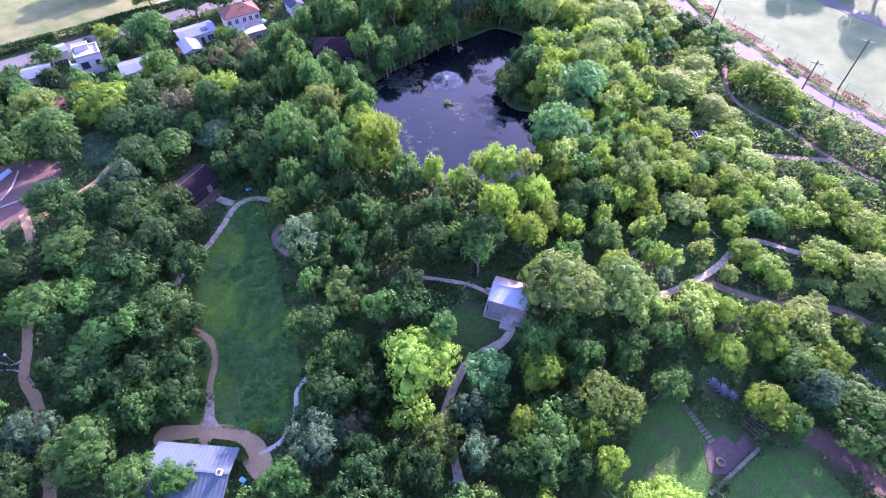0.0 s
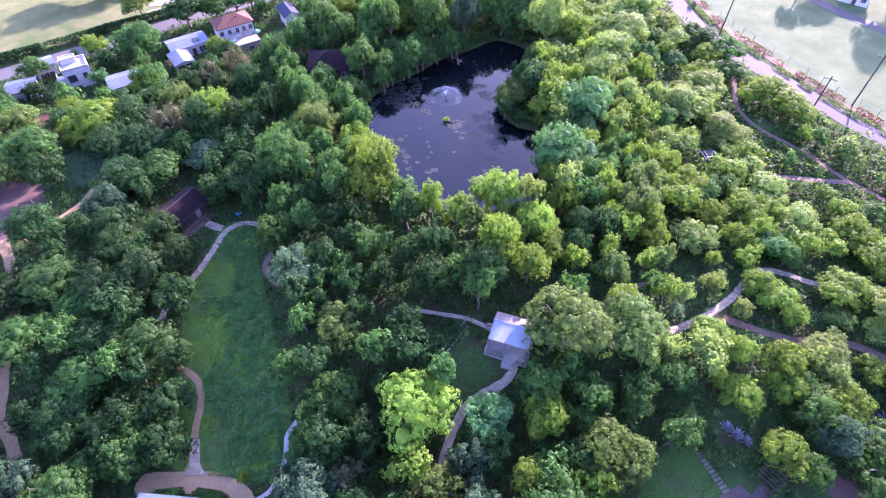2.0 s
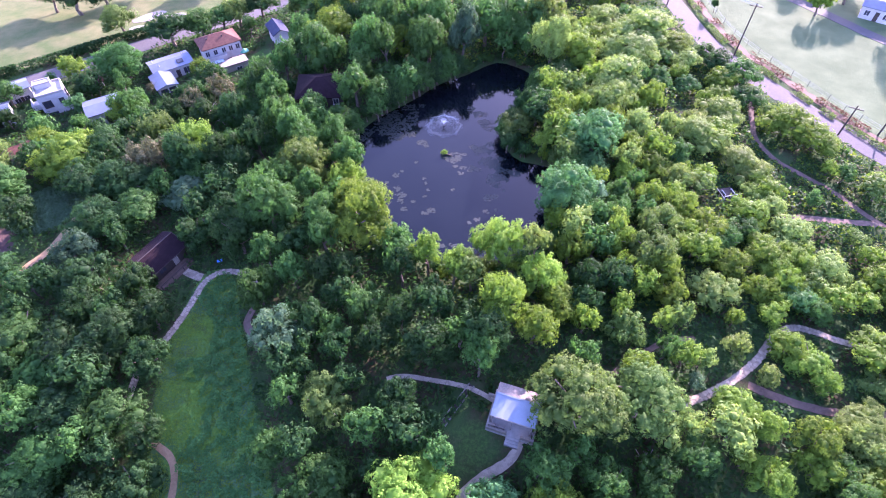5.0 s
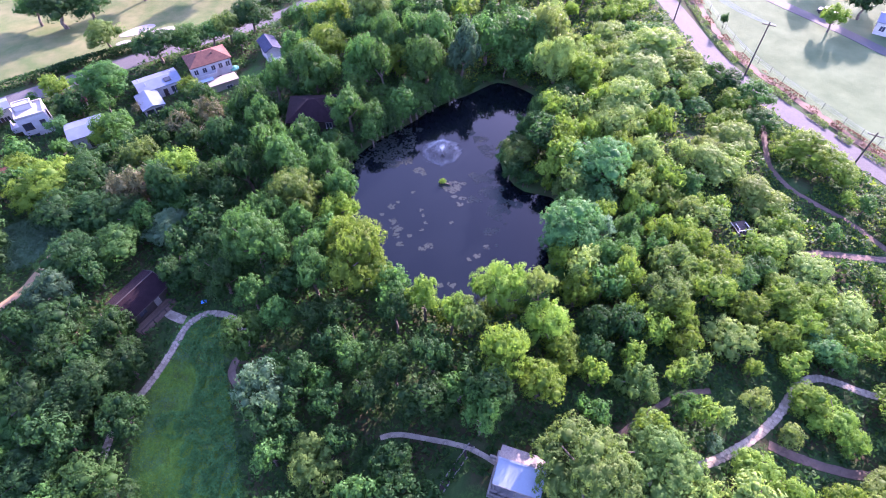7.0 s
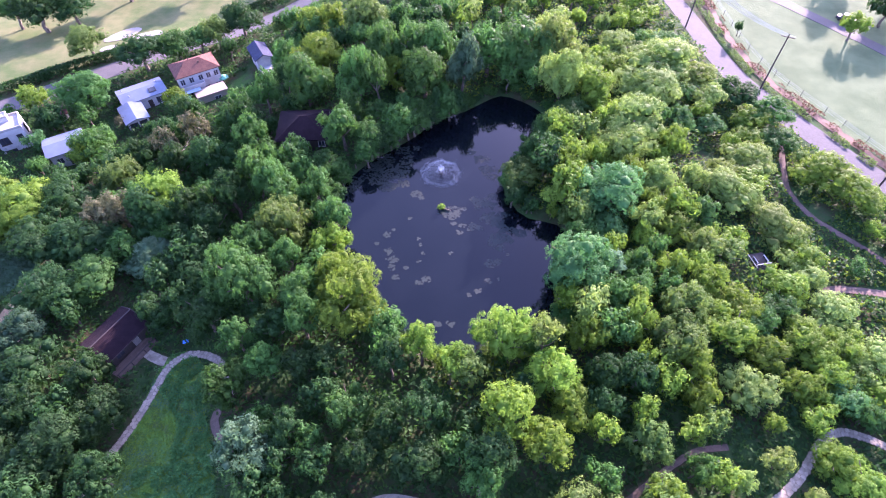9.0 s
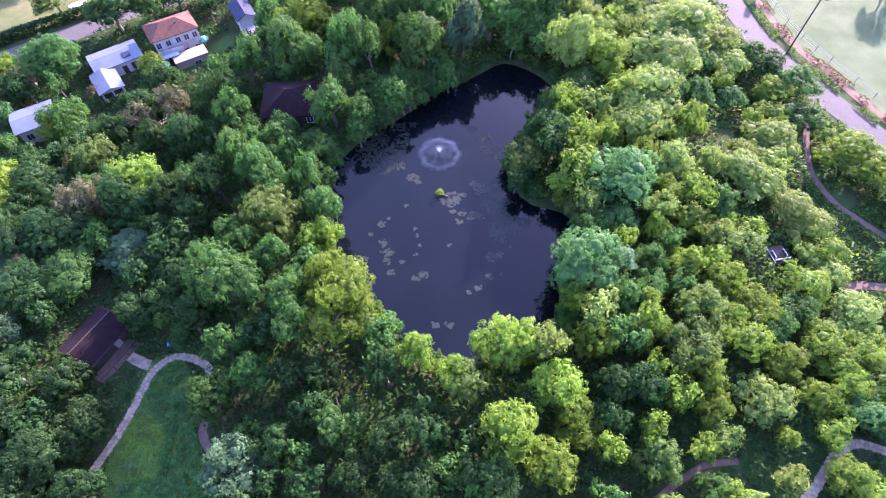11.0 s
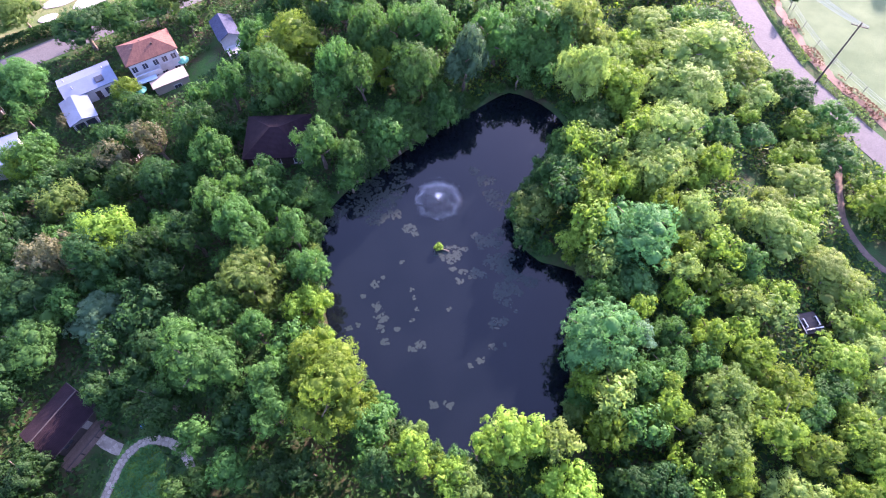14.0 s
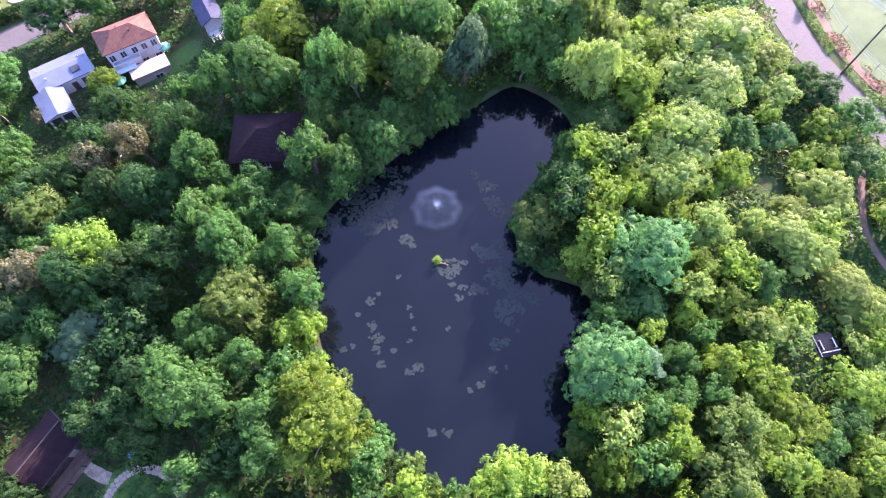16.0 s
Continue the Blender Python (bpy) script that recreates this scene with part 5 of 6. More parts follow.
tall_side = lambda p: p[(p[:, 0] + 0.25 * (p[:, 1] - 30) + 26.5 > 5 * lumps(p[:, 0], p[:, 1], 0.15, 2.0)) & (lumps(p[:, 0], p[:, 1], 0.9, 6.0) > -0.12)]
leaf_heap("meadow_weeds", tall_side(clearing_points(60000, meadow_gap, (-40, -15, 24, 69), 1.5, 9)), 0.105, LEAVES["teal"], "clumps of blue-green weeds in the uncut meadow", "weeds")
lawn_gap = chart(lambda x, y: np.minimum.reduce([shape_gap(l, x, y) for l in (LAWN_WEST, LAWN_EAST)]))
leaf_heap("lawn_grass", clearing_points(16000, lawn_gap, (0, 51, 10, 45), 0.06, 12), 0.07, LEAVES["green"], "short mown lawn grass with worn patches", "grass")
leaf_heap("heath_grass", clearing_points(9000, heath_gap, (-73, -58, 71, 90), 0.8, 4), 0.2, LEAVES["silver"], "pale silvery grasses in a woodland clearing", "grass")
rust = leaf_material("leaves_rusty_brown", (0.075, 0.042, 0.022), (0.190, 0.105, 0.055), 0.3)
verge_line = spline([tuple(p) for p in FIELD_EDGE[2:-2]], 0.8)
scatter = lambda p, seed, keep: p[lumps(p[:, 0], p[:, 1], 0.25, seed) > keep]
leaf_heap("verge_weeds", scatter(hedge_points(verge_line + np.array((0.4, 0.2)), 9000, 1.0, 0.5, 21), 4.0, -0.05), 0.16, rust, "rust-brown dry weeds along the field verge", "weeds")
leaf_heap("verge_grass", scatter(hedge_points(verge_line - np.array((1.5, 0.6)), 9000, 0.9, 0.35, 22), 9.0, -0.1), 0.15, LEAVES["olive"], "rough grass between road and field verge", "grass")
HEDGE = spline([(-150, 91), (-97, 126.5), (-84, 136), (-74, 143), (-66, 150)], 1.0)
HEDGE_FAR = spline([(-50, 166), (-42, 173.5), (-30, 183), (-10, 200)], 1.0)
leaf_heap("hedge", hedge_points(HEDGE, 16000, 1.1, 1.9, 5), 0.24, LEAVES["dark"], "clipped dark green boundary hedge along the lane", "hedge")
leaf_heap("hedge", hedge_points(HEDGE_FAR, 8000, 1.1, 1.9, 6), 0.24, LEAVES["dark"], "clipped dark green boundary hedge along the lane", "hedge")
for line in (spline([(-33.5, 25.0), (-30.5, 25.3)], 0.5), spline([(-28.6, 25.2), (-25.4, 24.6), (-24, 23)], 0.5)):
    leaf_heap("low_hedge", hedge_points(line, 2800, 0.7, 1.0, 7), 0.12, LEAVES["green"], "low green shrubs before the shelter", "shrub")

# ---- on the pond ----
LILY = plain("lily_pad", (0.012, 0.021, 0.019), 0.45, 0.35, 3.0)
ALGAE = plain("floating_weed", (0.013, 0.020, 0.017), 0.45, 0.4, 2.0)
for mat in (LILY, ALGAE):
    mat.node_tree.nodes["Principled BSDF"].inputs["Specular IOR Level"].default_value = 0.2


def lily_pads(name, patches, thick, material, wide, label):
    """Notched floating discs round several spots, as one piece of stuff."""
    q = np.random.default_rng(len(name))
    verts, faces = [], []
    for x, y, r in patches:
        for _ in range(int(3 + thick * r * r)):
            a, d = q.uniform(0, math.tau), r * math.sqrt(q.random())
            d *= 1 + 0.7 * noise.noise((math.cos(a) * 1.6 + x, math.sin(a) * 1.6 + y, 0))
            cx, cy, s, t = x + math.cos(a) * d, y + math.sin(a) * d * 0.9, wide * q.uniform(0.4, 1.3), q.uniform(0, math.tau)
            if bank_gap(cx, cy) > -0.2:
                continue
            i, z = len(verts), 0.006 + 0.012 * q.random()
            verts += [(cx, cy, z)] + [(cx + s * math.cos(t + k * 0.75), cy + s * math.sin(t + k * 0.75), z) for k in range(9)]
            faces += [(i, i + k + 1, i + k + 2) for k in range(8)]
    tagged(new(name, mesh_of(name, verts, faces, material)), label, "lily pads", kind="stuff")


PADS = ((-7.8, 86, 0.57), (-9.2, 84.3, 0.36), (-6.8, 87.1, 0.29), (-7.2, 82.9, 0.63), (-6.6, 81.3, 0.84), (-6.5, 79.9, 0.56), (-6, 78.2, 0.48), (-10.6, 79.9, 0.42), (-4.5, 79.8, 0.35), (-9.5, 80.4, 0.28), (-1.5, 77.8, 0.68), (-2.7, 77.4, 0.41), (-2.3, 77, 0.27), (-2.9, 85.3, 0.35), (-2.6, 84.2, 0.28), (-2.1, 82.6, 0.28), (-2.7, 81.1, 0.28), (1.9, 82.7, 0.28), (-4.4, 89.5, 0.29), (0.3, 70.6, 0.54), (2, 70.6, 0.54), (5.8, 76, 0.55), (4.6, 75.2, 0.34), (7.3, 77.7, 0.55), (8.8, 78.1, 0.28), (7.9, 80.8, 0.83), (8.9, 81.1, 0.56))
PADS += ((9.5, 85.8, 1.4), (8.4, 84.7, 0.85), (9.4, 83.6, 0.7), (11, 85.1, 0.57), (10.4, 82.6, 0.35), (12.7, 86.6, 1), (11.3, 87.3, 0.72), (9.9, 87.7, 0.86), (8.2, 89.6, 1.7), (9.2, 88.8, 1.1), (10.4, 90.4, 0.66), (1.7, 90.7, 1.5), (0.6, 91.1, 0.73), (3, 90.5, 0.58), (2.4, 88.5, 0.43), (3.8, 88, 0.57), (5.3, 87.9, 0.86), (6.3, 87.7, 0.57), (3.3, 86.7, 0.5), (3.9, 91.5, 0.44), (6.8, 92.8, 1.3), (8.2, 92.4, 0.88), (5.7, 93.6, 0.74), (8.7, 94.4, 0.75), (-3.7, 94.7, 0.89), (-2.9, 93.9, 0.59))
WEED = ((-9.8, 98.4, 2.3), (-8.2, 96.5, 1.5), (-5.9, 97.2, 1.1), (-6.9, 100.2, 2), (-9.3, 102, 1.9), (-5.5, 102.9, 1.1), (-11.5, 100.9, 1.6), (-13.5, 97.5, 1.1), (-14.5, 95.8, 0.92), (-15.1, 94.5, 0.46), (-6.4, 105.2, 1.3), (-4, 105.7, 0.64), (-10.3, 104.5, 1.3), (-13.2, 102.6, 0.96), (5.5, 104.9, 0.8), (7, 103.1, 1.3), (8.1, 100.4, 1.4), (9.2, 98.7, 0.92))
lily_pads("lily_pads", PADS, 75, LILY, 0.16, "scattered patches of grey-green lily pads on the pond")
lily_pads("floating_weed", WEED, 55, ALGAE, 0.17, "matted floating weed at the sheltered end of the pond")


def fountain(x, y):
    f = tagged(thing("fountain", x, y, 0.0), "floating fountain throwing a low ring of spray on the pond", "fountain")
    bm = bmesh.new()
    put_tube(bm, (0, 0, -0.1), (0, 0, 0.1), 0.3, 0.26, 16)
    part("float", bm, RUBBER, f, "black round float")
    part("nozzle", put_tube(bmesh.new(), (0, 0, 0.1), (0, 0, 0.3), 0.06, 0.04, 10), CABLE, f)
    n = Nodes("spray_water")
    n.feed(n.bsdf.inputs["Transmission Weight"], 0.3)
    n.feed(n.bsdf.inputs["IOR"], 1.33)
    foam = n.done((0.85, 0.88, 0.92), 0.3)
    q = np.random.default_rng(5)

    def drops(name, count, where, size, label=""):
        verts, faces = [], []
        for _ in range(count):
            p = where()
            s = size * q.uniform(0.5, 1.4)
            i = len(verts)
            verts += [(p[0] + s, p[1], p[2]), (p[0] - s * 0.5, p[1] + s * 0.87, p[2]), (p[0] - s * 0.5, p[1] - s * 0.87, p[2]), (p[0], p[1], p[2] + s * 1.6)]
            faces += [(i, i + 1, i + 3), (i + 1, i + 2, i + 3), (i + 2, i, i + 3)]
        ob = new(name, mesh_of(name, verts, faces, foam))
        ob.parent = f
        if label:
            ob["label"] = label

    def arc():
        a, s = q.uniform(0, math.tau), q.random() ** 0.75
        lobe = 1 + 0.06 * math.cos(a * 8)
        rad = 3.0 * s * lobe + q.normal() * 0.05
        return (rad * math.cos(a), rad * math.sin(a), 0.4 + 1.9 * s * 1.35 * (1 - s) + 0.5 * (1 - s) + abs(q.normal()) * 0.03 - 0.38 * s)

    def jet():
        s = q.random()
        a, rad = q.uniform(0, math.tau), 0.05 + 0.45 * s * s
        return (rad * math.cos(a), rad * math.sin(a), 0.4 + 0.9 * s)

    def splash():
        a = q.uniform(0, math.tau)
        rad = 2.95 * (1 + 0.06 * math.cos(a * 8)) + q.normal() * 0.33
        return (rad * math.cos(a), rad * math.sin(a), 0.01 + abs(q.normal()) * 0.05)

    drops("spray", 11000, arc, 0.0105, "thin dome of falling spray")
    drops("jet", 1800, jet, 0.017, "white centre jet")
    drops("splash_ring", 6000, splash, 0.0125, "ring of white splashes")


fountain(0.3, 99.6)


def islet():
    t = tagged(thing("islet", 0.5, 91.6, 0.0), "small green bush on a sunken log in the pond", "islet")
    part("log", put_tube(put_tube(bmesh.new(), (-0.6, 0.1, 0.05), (1.4, -0.5, 0.16), 0.14, 0.08, 8), (0.9, -0.3, 0.12), (1.5, 0.2, 0.4), 0.05, 0.02, 6), BARK, t)
    crown = new("bush", SMALL[0])
    crown.parent = t
    crown.matrix_local = Matrix.LocRotScale((0, 0, 0.45), None, (0.75, 0.7, 0.6))
    crown.material_slots[0].link = "OBJECT"
    crown.material_slots[0].material = LEAVES["bright"]


islet()

# ---- along the east road ----
def pole(x, y, tall, lean=0):
    p = tagged(thing("utility_pole", x, y, height(x, y), lean), "weathered wooden utility pole with a crossarm", "utility pole", "poles along the road")
    part("shaft", put_tube(bmesh.new(), (0, 0, -0.5), (0, 0, tall), 0.17, 0.11, 10), DARK_WOOD, p)
    arm = part("crossarm", a_box(-1.2, 1.2, -0.06, 0.06, tall - 0.7, tall - 0.57), DARK_WOOD, p)
    for s in (-1.1, -0.45, 0.45, 1.1):
        part("insulator", put_tube(bmesh.new(), (s, 0, tall - 0.57), (s, 0, tall - 0.38), 0.05, 0.035, 6), WHITE, arm)
    return Vector((x, y, height(x, y))), tall, math.radians(lean)


POLES = [pole(53.5, 146.4, 11.4, -8), pole(62.3, 124.2, 11.6, -25), pole(72.8, 97.8, 6.5, -30), pole(80.2, 97.9, 11.0, -30)]


def cable(line, r):
    """One thin tube along a hanging line."""
    bm = bmesh.new()
    rings = []
    for k, q in enumerate(line):
        d = (line[min(k + 1, len(line) - 1)] - line[max(k - 1, 0)]).normalized()
        side = d.cross(Vector((0, 0, 1))).normalized()
        up = side.cross(d)
        rings.append([bm.verts.new(q + (side * math.cos(a) + up * math.sin(a)) * r) for a in (0, math.tau / 4, math.pi, 3 * math.tau / 4)])
    for u, v in zip(rings[:-1], rings[1:]):
        for k in range(4):
            bm.faces.new((u[k], u[(k + 1) % 4], v[(k + 1) % 4], v[k]))
    bm.faces.new(rings[0][::-1])
    bm.faces.new(rings[-1])
    return bm


def wires(a, b, label):
    for s in (-1.1, -0.45, 0.45, 1.1):
        ends = [p + Vector((s * math.cos(t), s * math.sin(t), h - 0.36)) for p, h, t in (a, b)]
        line = []
        for k in range(15):
            q = ends[0].lerp(ends[1], k / 14)
            q.z -= 1.1 * 4 * (k / 14) * (1 - k / 14)
            line.append(q)
        bm = cable(line, 0.022)
        tagged(part("power_line", bm, CABLE), label, "cable", "cables between the poles")


far_pole = pole(44.5, 178, 11.4, -8)
wires(POLES[0], far_pole, "slack power line between two poles")
wires(POLES[0], POLES[1], "slack power line between two poles")


def fence(line, gap, tall):
    f = tagged(thing("fence", *line[0], height(*line[0])), "post and wire field fence along the verge", "fence")
    last = None
    org = Vector((line[0][0], line[0][1], height(*line[0])))
    dist, keep = 0.0, [line[0]]
    for a, b in zip(line[:-1], line[1:]):
        dist += np.hypot(*(b - a))
        if dist > gap:
            keep.append(b)
            dist = 0.0
    tops = []
    for p in keep:
        q = Vector((p[0], p[1], height(*p))) - org
        part("post", put_tube(bmesh.new(), q - Vector((0, 0, 0.3)), q + Vector((0, 0, tall)), 0.06, 0.05, 6), GREY_WOOD, f)
        tops.append(q)
    for lift in (0.45, 0.85, 1.15):
        bm = bmesh.new()
        for a, b in zip(tops[:-1], tops[1:]):
            put_tube(bm, a + Vector((0, 0, lift)), b + Vector((0, 0, lift)), 0.012, 0.012, 4)
        part("wire", bm, CABLE, f)


fence(spline([(63, 175), (63.2, 158), (64.2, 140), (66, 130.5), (68.6, 123.6), (71.8, 117), (78.2, 103.6), (89, 85.8)], 1.5), 3.4, 1.25)


def car(x, y, turn):
    c = tagged(thing("car", x, y, height(x, y) + 0.05, turn), "dark parked car beyond the field", "car")
    bm = bmesh.new()
    put_box(bm, -2.1, 2.1, -0.85, 0.85, 0.3, 0.85, None, 0.12)
    part("body", bm, CAR_PAINT, c)
    cab = bmesh.new()
    put_box(cab, -1.2, 1.0, -0.75, 0.75, 0.85, 1.42)
    for v in cab.verts:
        if v.co.z > 1:
            v.co.x *= 0.72
            v.co.y *= 0.86
    part("cabin", cab, GLASS, c)
    part("roof", a_box(-0.85, 0.7, -0.63, 0.63, 1.42, 1.47), WHITE, c)
    for x0 in (-1.35, 1.35):
        for s in (-1, 1):
            part("wheel", put_tube(bmesh.new(), (x0, s * 0.68, 0.32), (x0, s * 0.88, 0.32), 0.32, 0.32, 14), RUBBER, c)


car(89.9, 149.5, -40)

# ---- golf course ----
def bunker(x, y, a, b, turn):
    bm = bmesh.new()
    rings = []
    for s, dz in ((1.0, 0.10), (0.93, 0.14), (0.6, 0.07)):
        ring = []
        for k in range(28):
            t = k * math.tau / 28
            w = 1 + 0.22 * noise.noise((math.cos(t) * 1.3 + x, math.sin(t) * 1.3 + y, 0))
            p = Matrix.Rotation(math.radians(turn), 2) @ Vector((a * s * w * math.cos(t), b * s * w * math.sin(t)))
            ring.append(bm.verts.new((x + p.x, y + p.y, height(x + p.x, y + p.y) + dz)))
        rings.append(ring)
    for u, v in zip(rings[:-1], rings[1:]):
        for k in range(28):
            bm.faces.new((u[k], u[(k + 1) % 28], v[(k + 1) % 28], v[k]))
    bm.faces.new(rings[-1])
    tagged(part("bunker", bm, SAND), "pale sand bunker on the golf course", "bunker", "golf bunkers", "structure")


bunker(-77.3, 154.1, 4.8, 2.2, 52)
bunker(-71.4, 153.4, 4.2, 2.3, 50)
bunker(-77.6, 147.0, 2.0, 1.5, 40)
bunker(-44, 178, 5, 2.2, 40)

# ---- east terrace ----
def terrace():
    slab("terrace", np.array([(32.2, 25.2), (35.2, 26.6), (36.2, 25.4), (38.0, 26.9), (39.2, 25.2), (34.4, 21.8), (32.0, 21.9)]), TERRACE_PAVING, "reddish paved garden terrace", "pavement", 0.10, 0.4, -2.35)
    w = tagged(thing("stone_wall", 38.8, 24.8, -2.4), "low dry-stone garden wall beside the terrace", "wall")
    q = random.Random(4)
    a, b = Vector((0, 0, 0)), Vector((-7.6, -5.4, 0))
    run = (b - a).length
    turn = math.degrees(math.atan2(b.y - a.y, b.x - a.x))
    for row in range(3):
        d = q.uniform(0, 0.3)
        while d < run - 0.3:
            size = q.uniform(0.35, 0.7)
            p = a + (b - a) * ((d + size / 2) / run)
            part("stone", a_box(-size / 2 + 0.01, size / 2 - 0.01, -0.22, 0.22, row * 0.22, row * 0.22 + 0.21, pose(p.x, p.y, 0, 0, 0, turn + q.uniform(-4, 4)), 0.03), MOSSY_STONE, w)
            d += size
    s = tagged(thing("stone_steps", 31.2, 30.6, 0), "flight of grey stone garden steps on the lawn", "steps")
    for k in range(12):
        p = Vector((31.2, 30.6, 0)).lerp(Vector((33.4, 25.8, 0)), k / 11)
        part("step", a_box(-0.30 - k * 0.022, 0.30 + k * 0.022, -0.19, 0.19, -0.2, 0.1, pose(p.x - 31.2, p.y - 30.6, height(p.x, p.y), 0, 0, 25 + q.uniform(-3, 3)), 0.02), MOSSY_STONE, s)
    t = tagged(thing("planter", 33.6, 23.1, -2.25), "round stone planter ring on the terrace", "planter")
    bm = bmesh.new()
    for k in range(14):
        an = k * math.tau / 14
        put_box(bm, -0.115, 0.115, -0.10, 0.10, 0, 0.4, pose(math.cos(an) * 0.46, math.sin(an) * 0.46, 0, 0, 0, math.degrees(an) + 90), 0.02)
    part("ring", bm, MOSSY_STONE, t)
    part("soil", put_tube(bmesh.new(), (0, 0, 0.02), (0, 0, 0.22), 0.37, 0.37, 14), EARTH, t)
    g = tagged(thing("pergola", 38.5, 27.1, -2.35, 38), "weathered timber pergola over the terrace corner", "pergola")
    for x in (-1.3, 1.3):
        for y in (-1.0, 1.0):
            part("post", a_box(x - 0.06, x + 0.06, y - 0.06, y + 0.06, 0, 2.3), DARK_WOOD, g)
    for y in (-1.0, 1.0):
        part("beam", a_box(-1.6, 1.6, y - 0.05, y + 0.05, 2.3, 2.44), DARK_WOOD, g)
    for k in range(7):
        part("rafter", a_box(-1.5 + k * 0.5 - 0.03, -1.5 + k * 0.5 + 0.03, -1.4, 1.4, 2.44, 2.54), DARK_WOOD, g)


terrace()


def agave(x, y, s):
    """A rosette of stiff pointed leaves."""
    t = tagged(thing("agave", x, y, height(x, y)), "blue-grey agave rosette with stiff pointed leaves", "agave", "agaves")
    q = random.Random(int(x * 10))
    for k in range(26):
        a, up = k * 2.4, 0.25 + 0.75 * (k / 26)
        d = Vector((math.cos(a) * (1 - up * 0.6), math.sin(a) * (1 - up * 0.6), up * 0.9)).normalized()
        side = d.cross(Vector((0, 0, 1))).normalized() * s * 0.09
        bm = bmesh.new()
        m = d * s * 0.5
        vs = [bm.verts.new(v) for v in (d * 0.05 - side * 0.6, d * 0.05 + side * 0.6, m + side, d * s * q.uniform(0.9, 1.1), m - side)]
        low = bm.verts.new(m - Vector((0, 0, 0.05 * s)))
        for f in ((0, 1, 5), (1, 2, 5), (2, 3, 5), (3, 4, 5), (4, 0, 5)):
            bm.faces.new([(vs + [low])[i] for i in f])
        part("leaf", bm, AGAVE, t)


AGAVE = plain("agave_leaf", (0.13, 0.155, 0.175), 0.5, 0.25, 6.0)
for x, y, s in ((36.6, 32.3, 1.3), (35.6, 33.2, 1.1), (37.6, 31.6, 1.1), (56.5, 34.6, 1.5), (57.6, 33.6, 1.2), (53.4, 41, 1.1), (54.1, 40.2, 0.9)):
    agave(x, y, s)


def bin_box(x, y, turn, label):
    b = tagged(thing("notice_box", x, y, height(x, y), turn), label, "notice box")
    part("post", a_box(-0.05, 0.05, -0.05, 0.05, -0.1, 0.9), GREY_WOOD, b)
    part("panel", a_box(-0.38, 0.38, -0.25, 0.25, 0.9, 0.98, pose(0, 0, 0, 0, 0, 0), 0.01), BLUE_PAINT, b, "bright blue panel")


bin_box(-33.4, 67.9, 20, "blue notice panel on a post beside the path")
bin_box(-23.2, 20.6, -30, "pale blue notice panel on a post by the shelter")


def parasol(x, y, z, r):
    p = tagged(thing("parasol", x, y, z), "green canvas garden parasol", "parasol", "garden parasols")
    part("pole", put_tube(bmesh.new(), (0, 0, 0), (0, 0, 2.3), 0.03, 0.03, 8), CABLE, p)
    bm = bmesh.new()
    tip = bm.verts.new((0, 0, 2.5))
    rim = [bm.verts.new((r * math.cos(k * math.tau / 8), r * math.sin(k * math.tau / 8), 2.0)) for k in range(8)]
    low = [bm.verts.new((v.co.x, v.co.y, 1.85)) for v in rim]
    for k in range(8):
        bm.faces.new((rim[k], rim[(k + 1) % 8], tip))
        bm.faces.new((low[k], low[(k + 1) % 8], rim[(k + 1) % 8], rim[k]))
    part("canopy", bm, GREEN_CANVAS, p)


parasol(-46.6, 133.2, -6.8, 1.05)
parasol(-52.2, 125.6, -6.8, 1.05)


# ---- the west garden and small things by the paths ----
def edging(line, label):
    """A row of pale logs laid end to end."""
    e = tagged(thing("log_edging", *line[0], height(*line[0])), label, "edging", "garden edgings")
    org = Vector((*line[0], height(*line[0])))
    pts = spline(line, 1.1)
    for a, b in zip(pts[:-1], pts[1:]):
        p, q = (Vector((v[0], v[1], height(*v) + 0.1)) - org for v in (a, b))
        part("log", put_tube(bmesh.new(), p, p.lerp(q, 0.94), 0.14, 0.13, 8), PALE_LOG, e)


PALE_LOG = plain("bleached_log", (0.30, 0.26, 0.25), 0.85, 0.3, 5.0)
edging([(-75.4, 65.6), (-75.2, 68.8), (-76.2, 73.1)], "curved row of bleached logs edging a garden bed")
edging([(-76, 62.8), (-74.2, 64.1), (-71.4, 66.1)], "straight row of bleached logs edging a garden bed")
edging([(-61.5, 36.2), (-59.0, 35.7), (-57.9, 36.4)], "short row of bleached logs beside the gravel path")
edging([(-61.0, 34.9), (-58.8, 35.1), (-57.7, 34.8)], "short row of bleached logs beside the gravel path")


